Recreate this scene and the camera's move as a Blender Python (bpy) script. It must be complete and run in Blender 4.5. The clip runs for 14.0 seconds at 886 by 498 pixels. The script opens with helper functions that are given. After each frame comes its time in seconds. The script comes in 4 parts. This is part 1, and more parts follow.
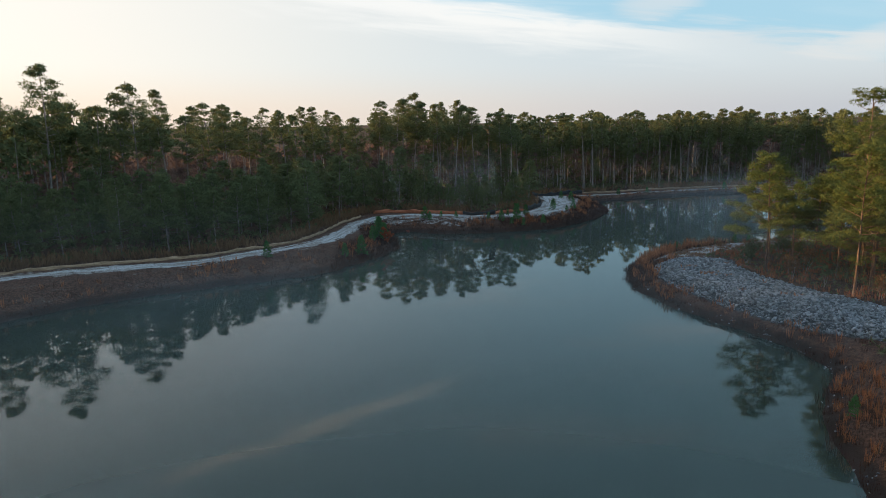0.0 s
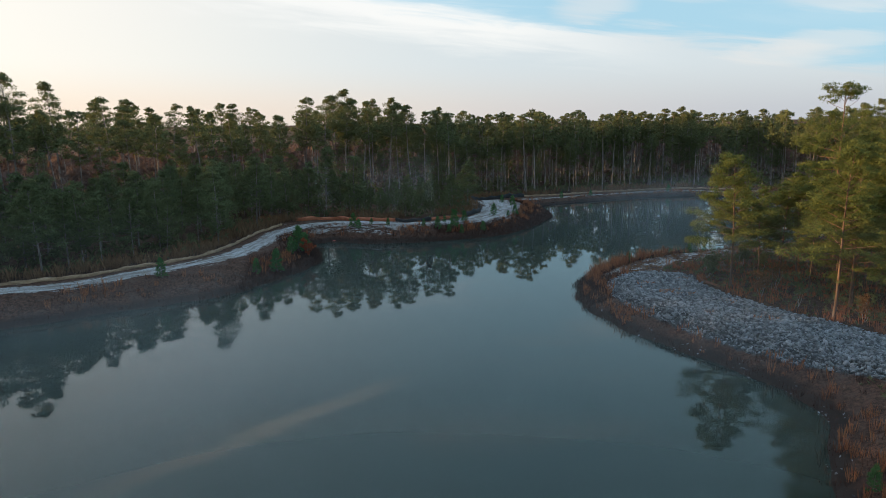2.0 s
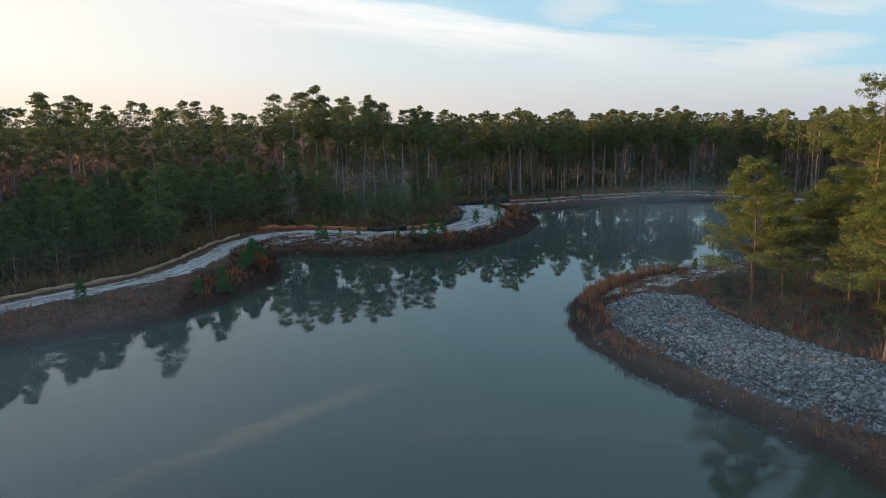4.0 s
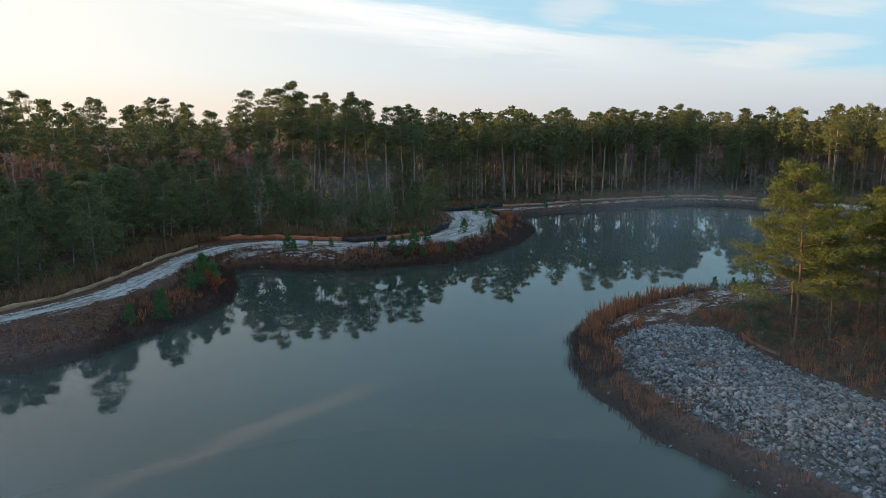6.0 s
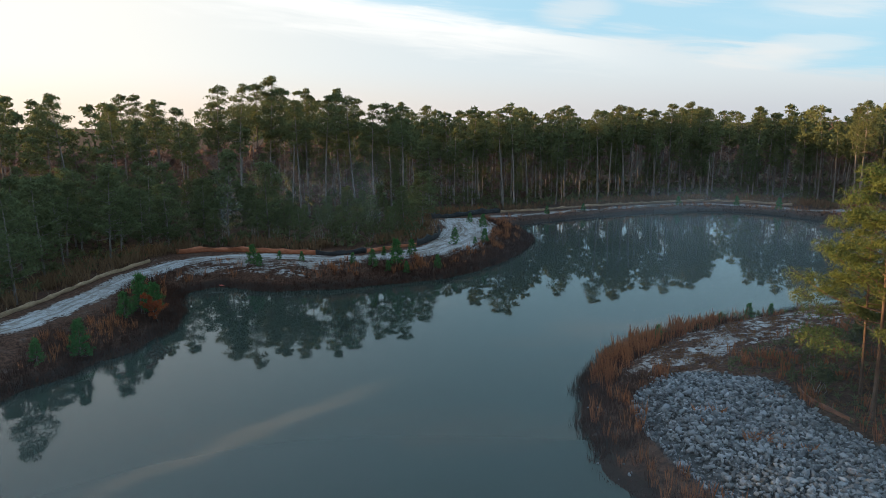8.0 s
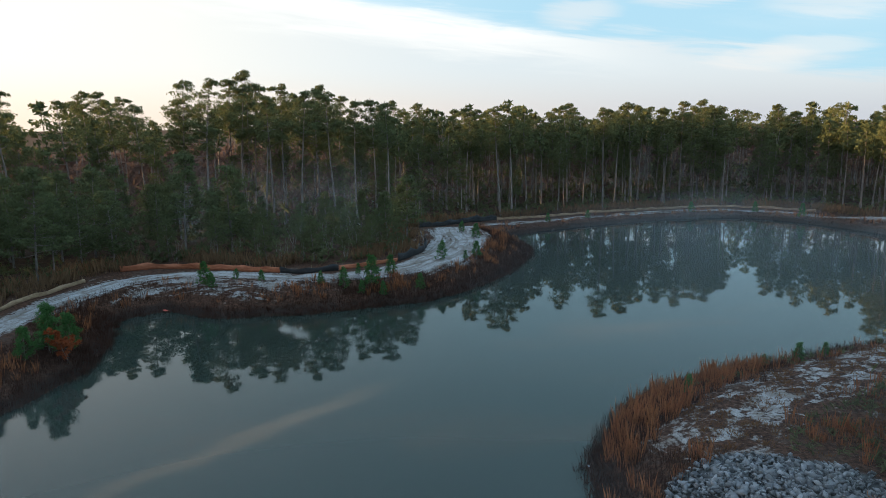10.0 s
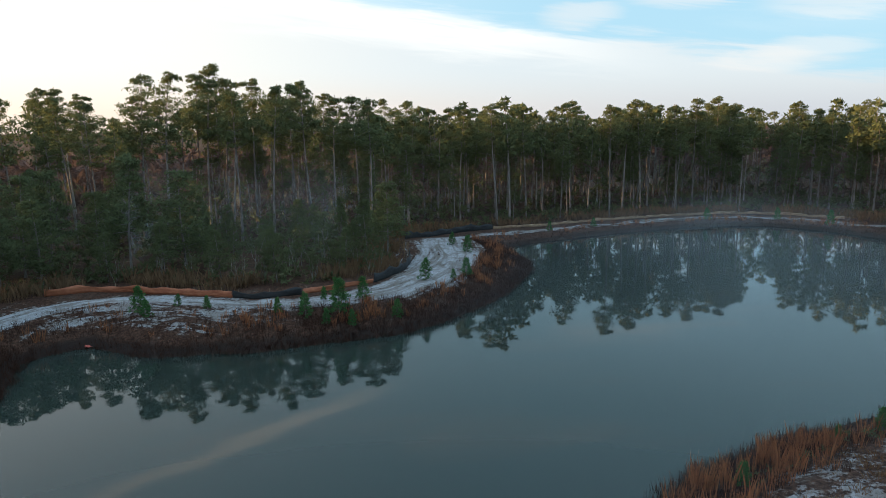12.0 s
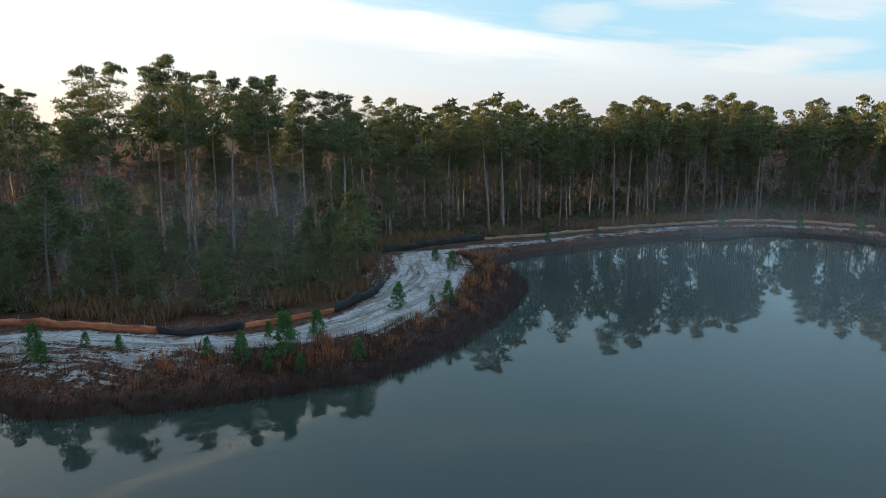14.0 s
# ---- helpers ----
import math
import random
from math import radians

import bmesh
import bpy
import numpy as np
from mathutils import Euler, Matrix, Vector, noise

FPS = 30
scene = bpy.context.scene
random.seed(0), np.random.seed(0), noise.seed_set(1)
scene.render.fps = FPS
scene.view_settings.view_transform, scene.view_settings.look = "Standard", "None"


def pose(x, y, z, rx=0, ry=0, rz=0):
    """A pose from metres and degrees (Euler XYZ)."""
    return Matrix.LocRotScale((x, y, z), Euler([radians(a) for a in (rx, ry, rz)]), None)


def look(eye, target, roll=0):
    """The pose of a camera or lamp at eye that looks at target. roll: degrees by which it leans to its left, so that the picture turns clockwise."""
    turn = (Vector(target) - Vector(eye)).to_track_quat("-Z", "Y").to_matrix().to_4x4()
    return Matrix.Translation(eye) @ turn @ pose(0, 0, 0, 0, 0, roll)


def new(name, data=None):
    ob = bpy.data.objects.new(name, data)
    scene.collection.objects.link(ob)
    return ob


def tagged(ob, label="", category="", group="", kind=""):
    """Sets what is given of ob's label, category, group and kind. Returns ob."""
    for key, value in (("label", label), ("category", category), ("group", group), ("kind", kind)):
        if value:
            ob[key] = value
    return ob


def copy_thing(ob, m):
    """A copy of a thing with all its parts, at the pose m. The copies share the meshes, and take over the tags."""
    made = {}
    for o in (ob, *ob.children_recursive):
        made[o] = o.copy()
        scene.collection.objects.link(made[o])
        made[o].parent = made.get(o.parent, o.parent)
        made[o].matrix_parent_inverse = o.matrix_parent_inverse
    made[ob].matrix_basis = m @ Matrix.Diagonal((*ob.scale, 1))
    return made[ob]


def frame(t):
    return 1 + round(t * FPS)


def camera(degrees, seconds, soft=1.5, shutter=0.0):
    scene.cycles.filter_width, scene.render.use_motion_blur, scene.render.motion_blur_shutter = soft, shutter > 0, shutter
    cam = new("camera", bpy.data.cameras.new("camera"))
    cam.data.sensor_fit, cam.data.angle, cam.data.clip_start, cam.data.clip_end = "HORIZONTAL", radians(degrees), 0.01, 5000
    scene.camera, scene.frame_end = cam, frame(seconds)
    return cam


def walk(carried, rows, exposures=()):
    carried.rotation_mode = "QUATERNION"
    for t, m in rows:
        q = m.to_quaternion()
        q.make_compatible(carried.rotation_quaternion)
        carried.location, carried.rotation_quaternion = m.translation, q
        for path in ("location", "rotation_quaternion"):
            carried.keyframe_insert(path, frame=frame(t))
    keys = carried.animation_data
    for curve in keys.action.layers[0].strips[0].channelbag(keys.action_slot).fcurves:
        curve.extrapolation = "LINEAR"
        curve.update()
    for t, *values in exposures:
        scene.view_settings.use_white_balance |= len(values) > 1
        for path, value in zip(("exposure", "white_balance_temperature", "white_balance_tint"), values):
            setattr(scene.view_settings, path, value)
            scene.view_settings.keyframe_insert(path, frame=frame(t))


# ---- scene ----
cam = camera(66.7, 14.0, soft=0.6)
METRES, EYE, TILT, LEAN, TURN = 63.0, 15.4, 0.0, 0.0, 0.0
ROWS = [
    (0.0, 0.0, 0.0, 0.0, -0.19, -10.74, 0.98),
    (0.5, 0.006, 0.0357, -0.0016, -0.56, -10.75, 0.95),
    (1.0, 0.0115, 0.0707, -0.003, -1.83, -10.75, 0.86),
    (1.5, 0.0174, 0.1054, -0.0044, -3.5, -10.77, 0.76),
    (2.0, 0.0236, 0.1399, -0.0056, -5.15, -10.76, 0.66),
    (2.5, 0.0307, 0.1743, -0.0066, -6.0, -10.77, 0.61),
    (3.0, 0.0386, 0.2084, -0.0072, -6.06, -10.76, 0.59),
    (5.5, 0.0837, 0.3797, -0.0133, -6.6, -10.7, 0.52),
    (6.0, 0.0931, 0.4139, -0.0146, -6.57, -10.68, 0.52),
    (6.5, 0.1024, 0.4481, -0.016, -6.54, -10.65, 0.51),
    (7.0, 0.112, 0.4823, -0.0174, -6.49, -10.63, 0.51),
    (7.5, 0.1215, 0.5167, -0.0186, -6.46, -10.61, 0.52),
    (8.0, 0.1312, 0.5512, -0.0202, -6.42, -10.59, 0.51),
    (10.5, 0.1803, 0.7242, -0.0274, -6.23, -10.41, 0.61),
    (11.0, 0.1896, 0.7585, -0.0284, -6.19, -10.38, 0.64),
    (11.5, 0.199, 0.793, -0.0298, -6.15, -10.35, 0.66),
    (12.0, 0.2083, 0.8275, -0.0311, -6.12, -10.31, 0.69),
    (12.5, 0.2175, 0.8626, -0.0323, -6.09, -10.3, 0.7),
    (13.0, 0.2272, 0.8971, -0.0334, -6.04, -10.26, 0.73),
    (13.5, 0.2362, 0.9325, -0.034, -6.01, -10.27, 0.72),
    (14.0, 0.246, 0.9679, -0.035, -6.28, -10.24, 0.7),
]
walk(cam, [(t, pose(0, 0, EYE, TILT, LEAN, TURN) @ pose(METRES * x, METRES * y, METRES * z, 90 + pitch, roll, yaw)) for t, x, y, z, yaw, pitch, roll in ROWS],
     exposures=[(0.0, 0.96), (3.0, 1.0), (8.0, 1.1), (14.0, 1.2)])

# ---------------------------------------------------------------- world and sun
SUN_AZ, SUN_EL = -80.0, 6.4          # degrees from +y towards +x, and above the horizon


def make_world():
    w = bpy.data.worlds.new("world")
    scene.world = w
    w.use_nodes = True
    nt = w.node_tree
    N, L = nt.nodes, nt.links
    N.clear()

    def math_node(op, a, b=None, c=None, clamp=False):
        n = N.new("ShaderNodeMath")
        n.operation, n.use_clamp = op, clamp
        for i, v in enumerate((a, b, c)):
            if v is None:
                continue
            if isinstance(v, (int, float)):
                n.inputs[i].default_value = v
            else:
                L.new(v, n.inputs[i])
        return n.outputs[0]

    def step(v, lo, hi, a=0.0, b=1.0):
        n = N.new("ShaderNodeMapRange")
        n.interpolation_type = "SMOOTHSTEP"
        L.new(v, n.inputs[0])
        for i, q in enumerate((lo, hi, a, b)):
            n.inputs[i + 1].default_value = q
        return n.outputs[0]

    def mix(f, a, b):
        n = N.new("ShaderNodeMix")
        n.data_type = "RGBA"
        if isinstance(f, (int, float)):
            n.inputs[0].default_value = f
        else:
            L.new(f, n.inputs[0])
        for i, v in ((6, a), (7, b)):
            if isinstance(v, tuple):
                n.inputs[i].default_value = (*v, 1)
            else:
                L.new(v, n.inputs[i])
        return n.outputs[2]

    tc = N.new("ShaderNodeTexCoord")
    sp = N.new("ShaderNodeSeparateXYZ")
    L.new(tc.outputs["Generated"], sp.inputs[0])
    az = math_node("MULTIPLY", math_node("ARCTAN2", sp.outputs[0], sp.outputs[1]), 180 / math.pi)
    el = math_node("MULTIPLY", math_node("ARCSINE", sp.outputs[2]), 180 / math.pi)
    # how far round from the sun
    off = math_node("ABSOLUTE", math_node("SUBTRACT", az, -66.0))
    off = math_node("MINIMUM", off, math_node("SUBTRACT", 360.0, off))
    warm = step(off, 25.0, 82.0, 1.0, 0.0)
    warm2 = step(off, 30.0, 105.0, 1.0, 0.0)
    low = mix(warm2, (0.50, 0.54, 0.60), (0.92, 0.77, 0.64))
    mid = mix(warm, (0.615, 0.685, 0.735), (0.97, 0.91, 0.83))
    top = mix(warm, (0.37, 0.61, 0.76), (1.02, 1.02, 0.99))
    high = mix(warm, (0.33, 0.57, 0.71), (0.62, 0.75, 0.83))
    col = mix(step(el, 0.0, 5.0), low, mid)
    # streaked thin cloud
    comb = N.new("ShaderNodeCombineXYZ")
    L.new(math_node("MULTIPLY", az, 0.035), comb.inputs[0])
    L.new(math_node("MULTIPLY", math_node("ADD", el, math_node("MULTIPLY", az, 0.11)), 0.30), comb.inputs[1])
    nz = N.new("ShaderNodeTexNoise")
    nz.inputs["Scale"].default_value, nz.inputs["Detail"].default_value, nz.inputs["Roughness"].default_value = 1.0, 6, 0.55
    nz.inputs["Distortion"].default_value = 0.6
    L.new(comb.outputs[0], nz.inputs["Vector"])
    fz = N.new("ShaderNodeTexNoise")
    fz.inputs["Scale"].default_value, fz.inputs["Detail"].default_value, fz.inputs["Roughness"].default_value = 3.2, 7, 0.6
    fz.inputs["Distortion"].default_value = 0.9
    L.new(comb.outputs[0], fz.inputs["Vector"])
    fine = math_node("SUBTRACT", fz.outputs[0], 0.5)
    # a bright streaked band of cloud falls to the right; clear blue above it
    wob = math_node("MULTIPLY", math_node("SUBTRACT", nz.outputs[0], 0.5), 5.0)
    edge = math_node("ADD", math_node("SUBTRACT", math_node("ADD", el, math_node("MULTIPLY", az, 0.165)), 9.3), math_node("ADD", wob, math_node("MULTIPLY", fine, 3.0)))
    band = math_node("MULTIPLY", step(edge, -3.2, -0.6), math_node("MULTIPLY", step(az, 8.0, 26.0, 1.0, 0.0), step(az, -30.0, -12.0)))
    col = mix(math_node("MULTIPLY", band, 0.8), col, (0.93, 0.92, 0.90))
    col = mix(step(edge, -0.3, 1.5), col, top)
    for ca, ce, sa, se in ((17.3, 8.6, 2.6, 0.75), (34.6, 5.3, 3.0, 0.8), (30.6, 4.7, 3.2, 0.7), (26.0, 9.4, 4.0, 0.6), (37.0, 8.6, 5.0, 0.9)):
        u = math_node("MULTIPLY", math_node("SUBTRACT", az, ca), 1 / sa)
        v = math_node("MULTIPLY", math_node("ADD", math_node("SUBTRACT", el, ce), math_node("ADD", math_node("MULTIPLY", wob, 0.2), math_node("MULTIPLY", fine, 2.6))), 1 / se)
        puff = step(math_node("ADD", math_node("MULTIPLY", u, u), math_node("MULTIPLY", v, v)), 0.0, 2.4, 0.45, 0.0)
        col = mix(puff, col, (0.80, 0.76, 0.74))
    col = mix(step(el, 11.0, 32.0), col, high)
    # overhead, above the view, brightened to lift the light on the ground
    col = mix(step(el, 22.0, 60.0), col, (0.53, 0.78, 1.05))
    wisp = math_node("MULTIPLY", step(nz.outputs[0], 0.52, 0.70), step(el, 5.0, 11.0))
    col = mix(math_node("MULTIPLY", wisp, step(el, 10.0, 22.0, 0.35, 0.25)), col, (0.86, 0.85, 0.84))
    # one long straight streak of cloud, high up
    da = math_node("ADD", az, 8.0)
    line = math_node("SUBTRACT", math_node("SUBTRACT", 24.3, math_node("MULTIPLY", da, 0.235)), math_node("MULTIPLY", math_node("MULTIPLY", da, da), 0.004))
    gap = math_node("ADD", math_node("SUBTRACT", el, line), math_node("ADD", math_node("MULTIPLY", math_node("SUBTRACT", nz.outputs[0], 0.5), 1.6), math_node("MULTIPLY", fine, 1.6)))
    streak = math_node("MULTIPLY", step(math_node("ABSOLUTE", gap), 0.0, 0.80, 1.0, 0.0), math_node("MULTIPLY", step(az, -8.0, 4.0, 1.0, 0.0), step(az, -28.0, -20.0)))
    col = mix(math_node("MULTIPLY", streak, 0.7), col, (1.15, 1.1, 1.02))
    # clear air underneath
    sky = N.new("ShaderNodeTexSky")
    sky.sky_type, sky.sun_disc = "NISHITA", False
    sky.sun_elevation, sky.sun_rotation = radians(SUN_EL), radians(SUN_AZ)
    sc = N.new("ShaderNodeVectorMath")
    sc.operation = "SCALE"
    L.new(sky.outputs[0], sc.inputs[0])
    sc.inputs["Scale"].default_value = 0.10
    col = mix(0.15, col, sc.outputs[0])
    bg = N.new("ShaderNodeBackground")
    L.new(col, bg.inputs[0])
    bg.inputs[1].default_value = SKY_STRENGTH
    out = N.new("ShaderNodeOutputWorld")
    L.new(bg.outputs[0], out.inputs[0])


SKY_STRENGTH = 0.62
make_world()
sun_data = bpy.data.lights.new("sun", "SUN")
sun_data.energy, sun_data.angle, sun_data.color = 5.0, radians(1.0), (1.0, 0.62, 0.26)
sun = new("sun", sun_data)
_a, _e = radians(SUN_AZ), radians(SUN_EL)
sun.matrix_world = look((math.sin(_a) * math.cos(_e) * 200, math.cos(_a) * math.cos(_e) * 200, math.sin(_e) * 200), (0, 0, 0))


# ---------------------------------------------------------------- materials
class Mat:
    """A small builder of node materials."""

    def __init__(self, name):
        self.m = bpy.data.materials.new(name)
        self.m.use_nodes = True
        self.N, self.L = self.m.node_tree.nodes, self.m.node_tree.links
        self.bsdf = self.N["Principled BSDF"]

    def put(self, v, socket):
        if isinstance(v, (int, float)):
            socket.default_value = v
        elif isinstance(v, tuple):
            socket.default_value = (*v, 1) if len(v) == 3 and len(socket.default_value) == 4 else v
        else:
            self.L.new(v, socket)

    def math(self, op, a, b=None, clamp=False):
        n = self.N.new("ShaderNodeMath")
        n.operation, n.use_clamp = op, clamp
        self.put(a, n.inputs[0])
        if b is not None:
            self.put(b, n.inputs[1])
        return n.outputs[0]

    def step(self, v, lo, hi, a=0.0, b=1.0):
        n = self.N.new("ShaderNodeMapRange")
        n.interpolation_type = "SMOOTHSTEP"
        for i, q in enumerate((v, lo, hi, a, b)):
            self.put(q, n.inputs[i])
        return n.outputs[0]

    def mix(self, f, a, b):
        n = self.N.new("ShaderNodeMix")
        n.data_type = "RGBA"
        self.put(f, n.inputs[0]), self.put(a, n.inputs[6]), self.put(b, n.inputs[7])
        return n.outputs[2]

    def coords(self, kind="Object", scale=(1, 1, 1)):
        t = self.N.new("ShaderNodeTexCoord")
        m = self.N.new("ShaderNodeMapping")
        m.inputs["Scale"].default_value = scale
        self.L.new(t.outputs[kind], m.inputs[0])
        return m.outputs[0]

    def noise(self, scale, detail=4, rough=0.55, coords=None, dist=0.0):
        n = self.N.new("ShaderNodeTexNoise")
        n.inputs["Scale"].default_value, n.inputs["Detail"].default_value = scale, detail
        n.inputs["Roughness"].default_value, n.inputs["Distortion"].default_value = rough, dist
        if coords is not None:
            self.L.new(coords, n.inputs["Vector"])
        return n.outputs[0]

    def attr(self, name):
        n = self.N.new("ShaderNodeAttribute")
        n.attribute_name = name
        return n.outputs["Fac"]

    def island(self):
        return self.N.new("ShaderNodeNewGeometry").outputs["Random Per Island"]

    def chance(self):
        return self.N.new("ShaderNodeObjectInfo").outputs["Random"]

    def bump(self, h, strength, distance=0.05):
        n = self.N.new("ShaderNodeBump")
        n.inputs["Strength"].default_value, n.inputs["Distance"].default_value = strength, distance
        self.L.new(h, n.inputs["Height"])
        self.L.new(n.outputs[0], self.bsdf.inputs["Normal"])

    def done(self, colour, rough=0.8, **more):
        self.put(colour, self.bsdf.inputs["Base Color"])
        self.put(rough, self.bsdf.inputs["Roughness"])
        for k, v in more.items():
            self.put(v, self.bsdf.inputs[k.replace("_", " ")])
        return self.m


def leaf_material(name, a, b, c=None, sheer=0.35):
    """Thin leaves or needles: part of the light comes through."""
    k = Mat(name)
    col = k.mix(k.island(), a, b)
    col = k.mix(k.math("MULTIPLY", k.chance(), 0.6), col, c or a)
    big = k.noise(0.35, 2, coords=k.coords())
    col = k.mix(k.step(big, 0.35, 0.7, 0.0, 0.45), col, b)
    d, t, ms = k.N.new("ShaderNodeBsdfDiffuse"), k.N.new("ShaderNodeBsdfTranslucent"), k.N.new("ShaderNodeMixShader")
    k.L.new(col, d.inputs[0]), k.L.new(col, t.inputs[0])
    ms.inputs[0].default_value = sheer
    k.L.new(d.outputs[0], ms.inputs[1]), k.L.new(t.outputs[0], ms.inputs[2])
    k.L.new(ms.outputs[0], k.N["Material Output"].inputs[0])
    k.N.remove(k.bsdf)
    return k.m


def bark_material(name, a, b):
    k = Mat(name)
    n = k.noise(3.0, 5, 0.65, k.coords("Object", (2, 2, 0.35)))
    col = k.mix(k.step(n, 0.35, 0.68), a, b)
    col = k.mix(k.math("MULTIPLY", k.chance(), 0.5), col, b)
    k.bump(n, 0.5, 0.04)
    return k.done(col, 0.9, Specular_IOR_Level=0.15)


def ground_material():
    k = Mat("ground")
    c = k.coords("Object")
    fine, mid = k.noise(5.0, 6, 0.7, c), k.noise(0.9, 5, 0.6, c, 0.4)
    litter = k.mix(k.step(fine, 0.3, 0.7), (0.034, 0.022, 0.016), (0.100, 0.056, 0.036))
    litter = k.mix(k.step(mid, 0.5, 0.7, 0, 0.7), litter, (0.12, 0.072, 0.045))
    bank = k.mix(k.step(fine, 0.35, 0.65), (0.030, 0.017, 0.013), (0.105, 0.054, 0.036))
    bank = k.mix(k.step(mid, 0.50, 0.66, 0, 0.6), bank, (0.085, 0.058, 0.046))
    wet = (0.030, 0.020, 0.017)
    t = k.N.new("ShaderNodeAttribute")
    t.attribute_name = "trackuv"
    mp = k.N.new("ShaderNodeMapping")
    mp.inputs["Scale"].default_value = (0.16, 1.5, 1)
    k.L.new(t.outputs["Vector"], mp.inputs[0])
    ruts = k.noise(1.0, 6, 0.66, mp.outputs[0], 0.9)
    spots = k.noise(2.1, 5, 0.65, c, 0.3)
    sand = k.mix(k.step(ruts, 0.36, 0.60), (0.17, 0.152, 0.140), (0.37, 0.37, 0.38))
    sand = k.mix(k.step(mid, 0.50, 0.66, 0, 0.65), sand, (0.17, 0.140, 0.120))
    sand = k.mix(k.step(fine, 0.50, 0.62, 0, 0.6), sand, (0.20, 0.165, 0.14))
    sand = k.mix(k.step(spots, 0.55, 0.66, 0, 0.6), sand, (0.15, 0.115, 0.095))
    debris = k.noise(9.0, 5, 0.7, c, 0.5)
    sand = k.mix(k.step(debris, 0.56, 0.66, 0, 0.75), sand, (0.10, 0.075, 0.06))
    col = k.mix(k.step(k.attr("bank"), 0.2, 0.8), litter, bank)
    brk = k.math("ADD", k.math("MULTIPLY", k.math("SUBTRACT", mid, 0.5), 1.2), k.math("MULTIPLY", k.math("SUBTRACT", fine, 0.5), 1.2))
    brk = k.math("ADD", brk, k.math("MULTIPLY", k.math("SUBTRACT", ruts, 0.5), 1.6))
    brk = k.math("ADD", brk, k.math("MULTIPLY", k.math("SUBTRACT", spots, 0.5), 0.8))
    s = k.math("ADD", k.attr("sand"), brk)
    col = k.mix(k.step(s, 0.38, 0.66), col, sand)
    col = k.mix(k.step(k.math("ADD", k.attr("wet"), k.math("MULTIPLY", k.math("SUBTRACT", mid, 0.5), 0.8)), 0.25, 0.7), col, wet)
    col = k.mix(k.step(k.attr("rock"), 0.3, 0.8), col, k.mix(fine, (0.03, 0.032, 0.036), (0.12, 0.124, 0.13)))
    k.bump(k.math("ADD", fine, mid), 0.6, 0.12)
    return k.done(col, 0.95, Specular_IOR_Level=0.06)


def water_material():
    k = Mat("water")
    c = k.coords("Object")
    wide = k.noise(0.05, 3, 0.5, c)
    col = k.mix(wide, (0.020, 0.031, 0.027), (0.029, 0.039, 0.033))
    k.bump(k.noise(0.5, 2, 0.5, c), 0.006, 0.01)
    return k.done(col, 0.012, IOR=1.333)


def stone_material():
    k = Mat("riprap_stone")
    n = k.noise(6.0, 5, 0.65, k.coords())
    isl = k.math("FRACT", k.math("ADD", k.island(), k.chance()))
    col = k.mix(k.math("POWER", isl, 1.3), (0.045, 0.050, 0.060), (0.27, 0.285, 0.31))
    col = k.mix(k.step(n, 0.45, 0.7, 0, 0.6), col, (0.17, 0.165, 0.165))
    k.bump(n, 0.4, 0.03)
    return k.done(col, 0.85)


def cloth_material(name, a, b):
    k = Mat(name)
    n = k.noise(2.2, 5, 0.6, k.coords("Object", (1, 1, 2.5)))
    k.bump(n, 0.5, 0.05)
    return k.done(k.mix(k.step(n, 0.35, 0.7), a, b), 0.75)


def reed_material(name, a, b, c):
    return leaf_material(name, a, b, c, 0.25)


PINE = leaf_material("pine_needles", (0.068, 0.092, 0.050), (0.160, 0.172, 0.080), (0.120, 0.125, 0.058), 0.34)
PINE_YOUNG = leaf_material("young_pine_needles", (0.078, 0.100, 0.058), (0.150, 0.170, 0.082), (0.115, 0.125, 0.060), 0.40)
PINE_GOLD = leaf_material("golden_pine_needles", (0.060, 0.098, 0.040), (0.155, 0.165, 0.053), (0.108, 0.127, 0.044), 0.43)
PINE_SAPLING = leaf_material("sapling_needles", (0.045, 0.120, 0.040), (0.100, 0.195, 0.065))
SHRUB = leaf_material("shrub_leaves", (0.085, 0.108, 0.058), (0.145, 0.160, 0.082), (0.125, 0.115, 0.062), 0.4)
TWIGGY = leaf_material("bare_brown_twigs", (0.105, 0.070, 0.062), (0.19, 0.130, 0.112), (0.15, 0.095, 0.080), 0.25)
RUST_LEAF = leaf_material("rusty_leaves", (0.30, 0.075, 0.036), (0.40, 0.13, 0.045))
GRASS_RUST = reed_material("rusty_grass", (0.19, 0.075, 0.040), (0.42, 0.180, 0.085), (0.28, 0.105, 0.052))
GRASS_DARK = reed_material("dark_sedge", (0.034, 0.018, 0.014), (0.085, 0.040, 0.027), (0.055, 0.026, 0.020))
WEED_TAN = reed_material("dry_weeds", (0.135, 0.082, 0.050), (0.24, 0.150, 0.088), (0.18, 0.100, 0.058))
GRASS_MAT = reed_material("dry_grass_mat", (0.15, 0.065, 0.035), (0.21, 0.125, 0.06), (0.17, 0.08, 0.04))
BARK = bark_material("pine_bark", (0.10, 0.083, 0.076), (0.27, 0.230, 0.215))
BARK_WARM = bark_material("warm_pine_bark", (0.075, 0.050, 0.040), (0.175, 0.115, 0.088))
TWIG = bark_material("grey_twigs", (0.15, 0.13, 0.115), (0.30, 0.27, 0.24))
GROUND, WATER, STONE = ground_material(), water_material(), stone_material()
FENCE_ORANGE = cloth_material("orange_cloth", (0.30, 0.088, 0.042), (0.42, 0.145, 0.070))
FENCE_BLACK = cloth_material("black_cloth", (0.012, 0.012, 0.014), (0.03, 0.03, 0.034))
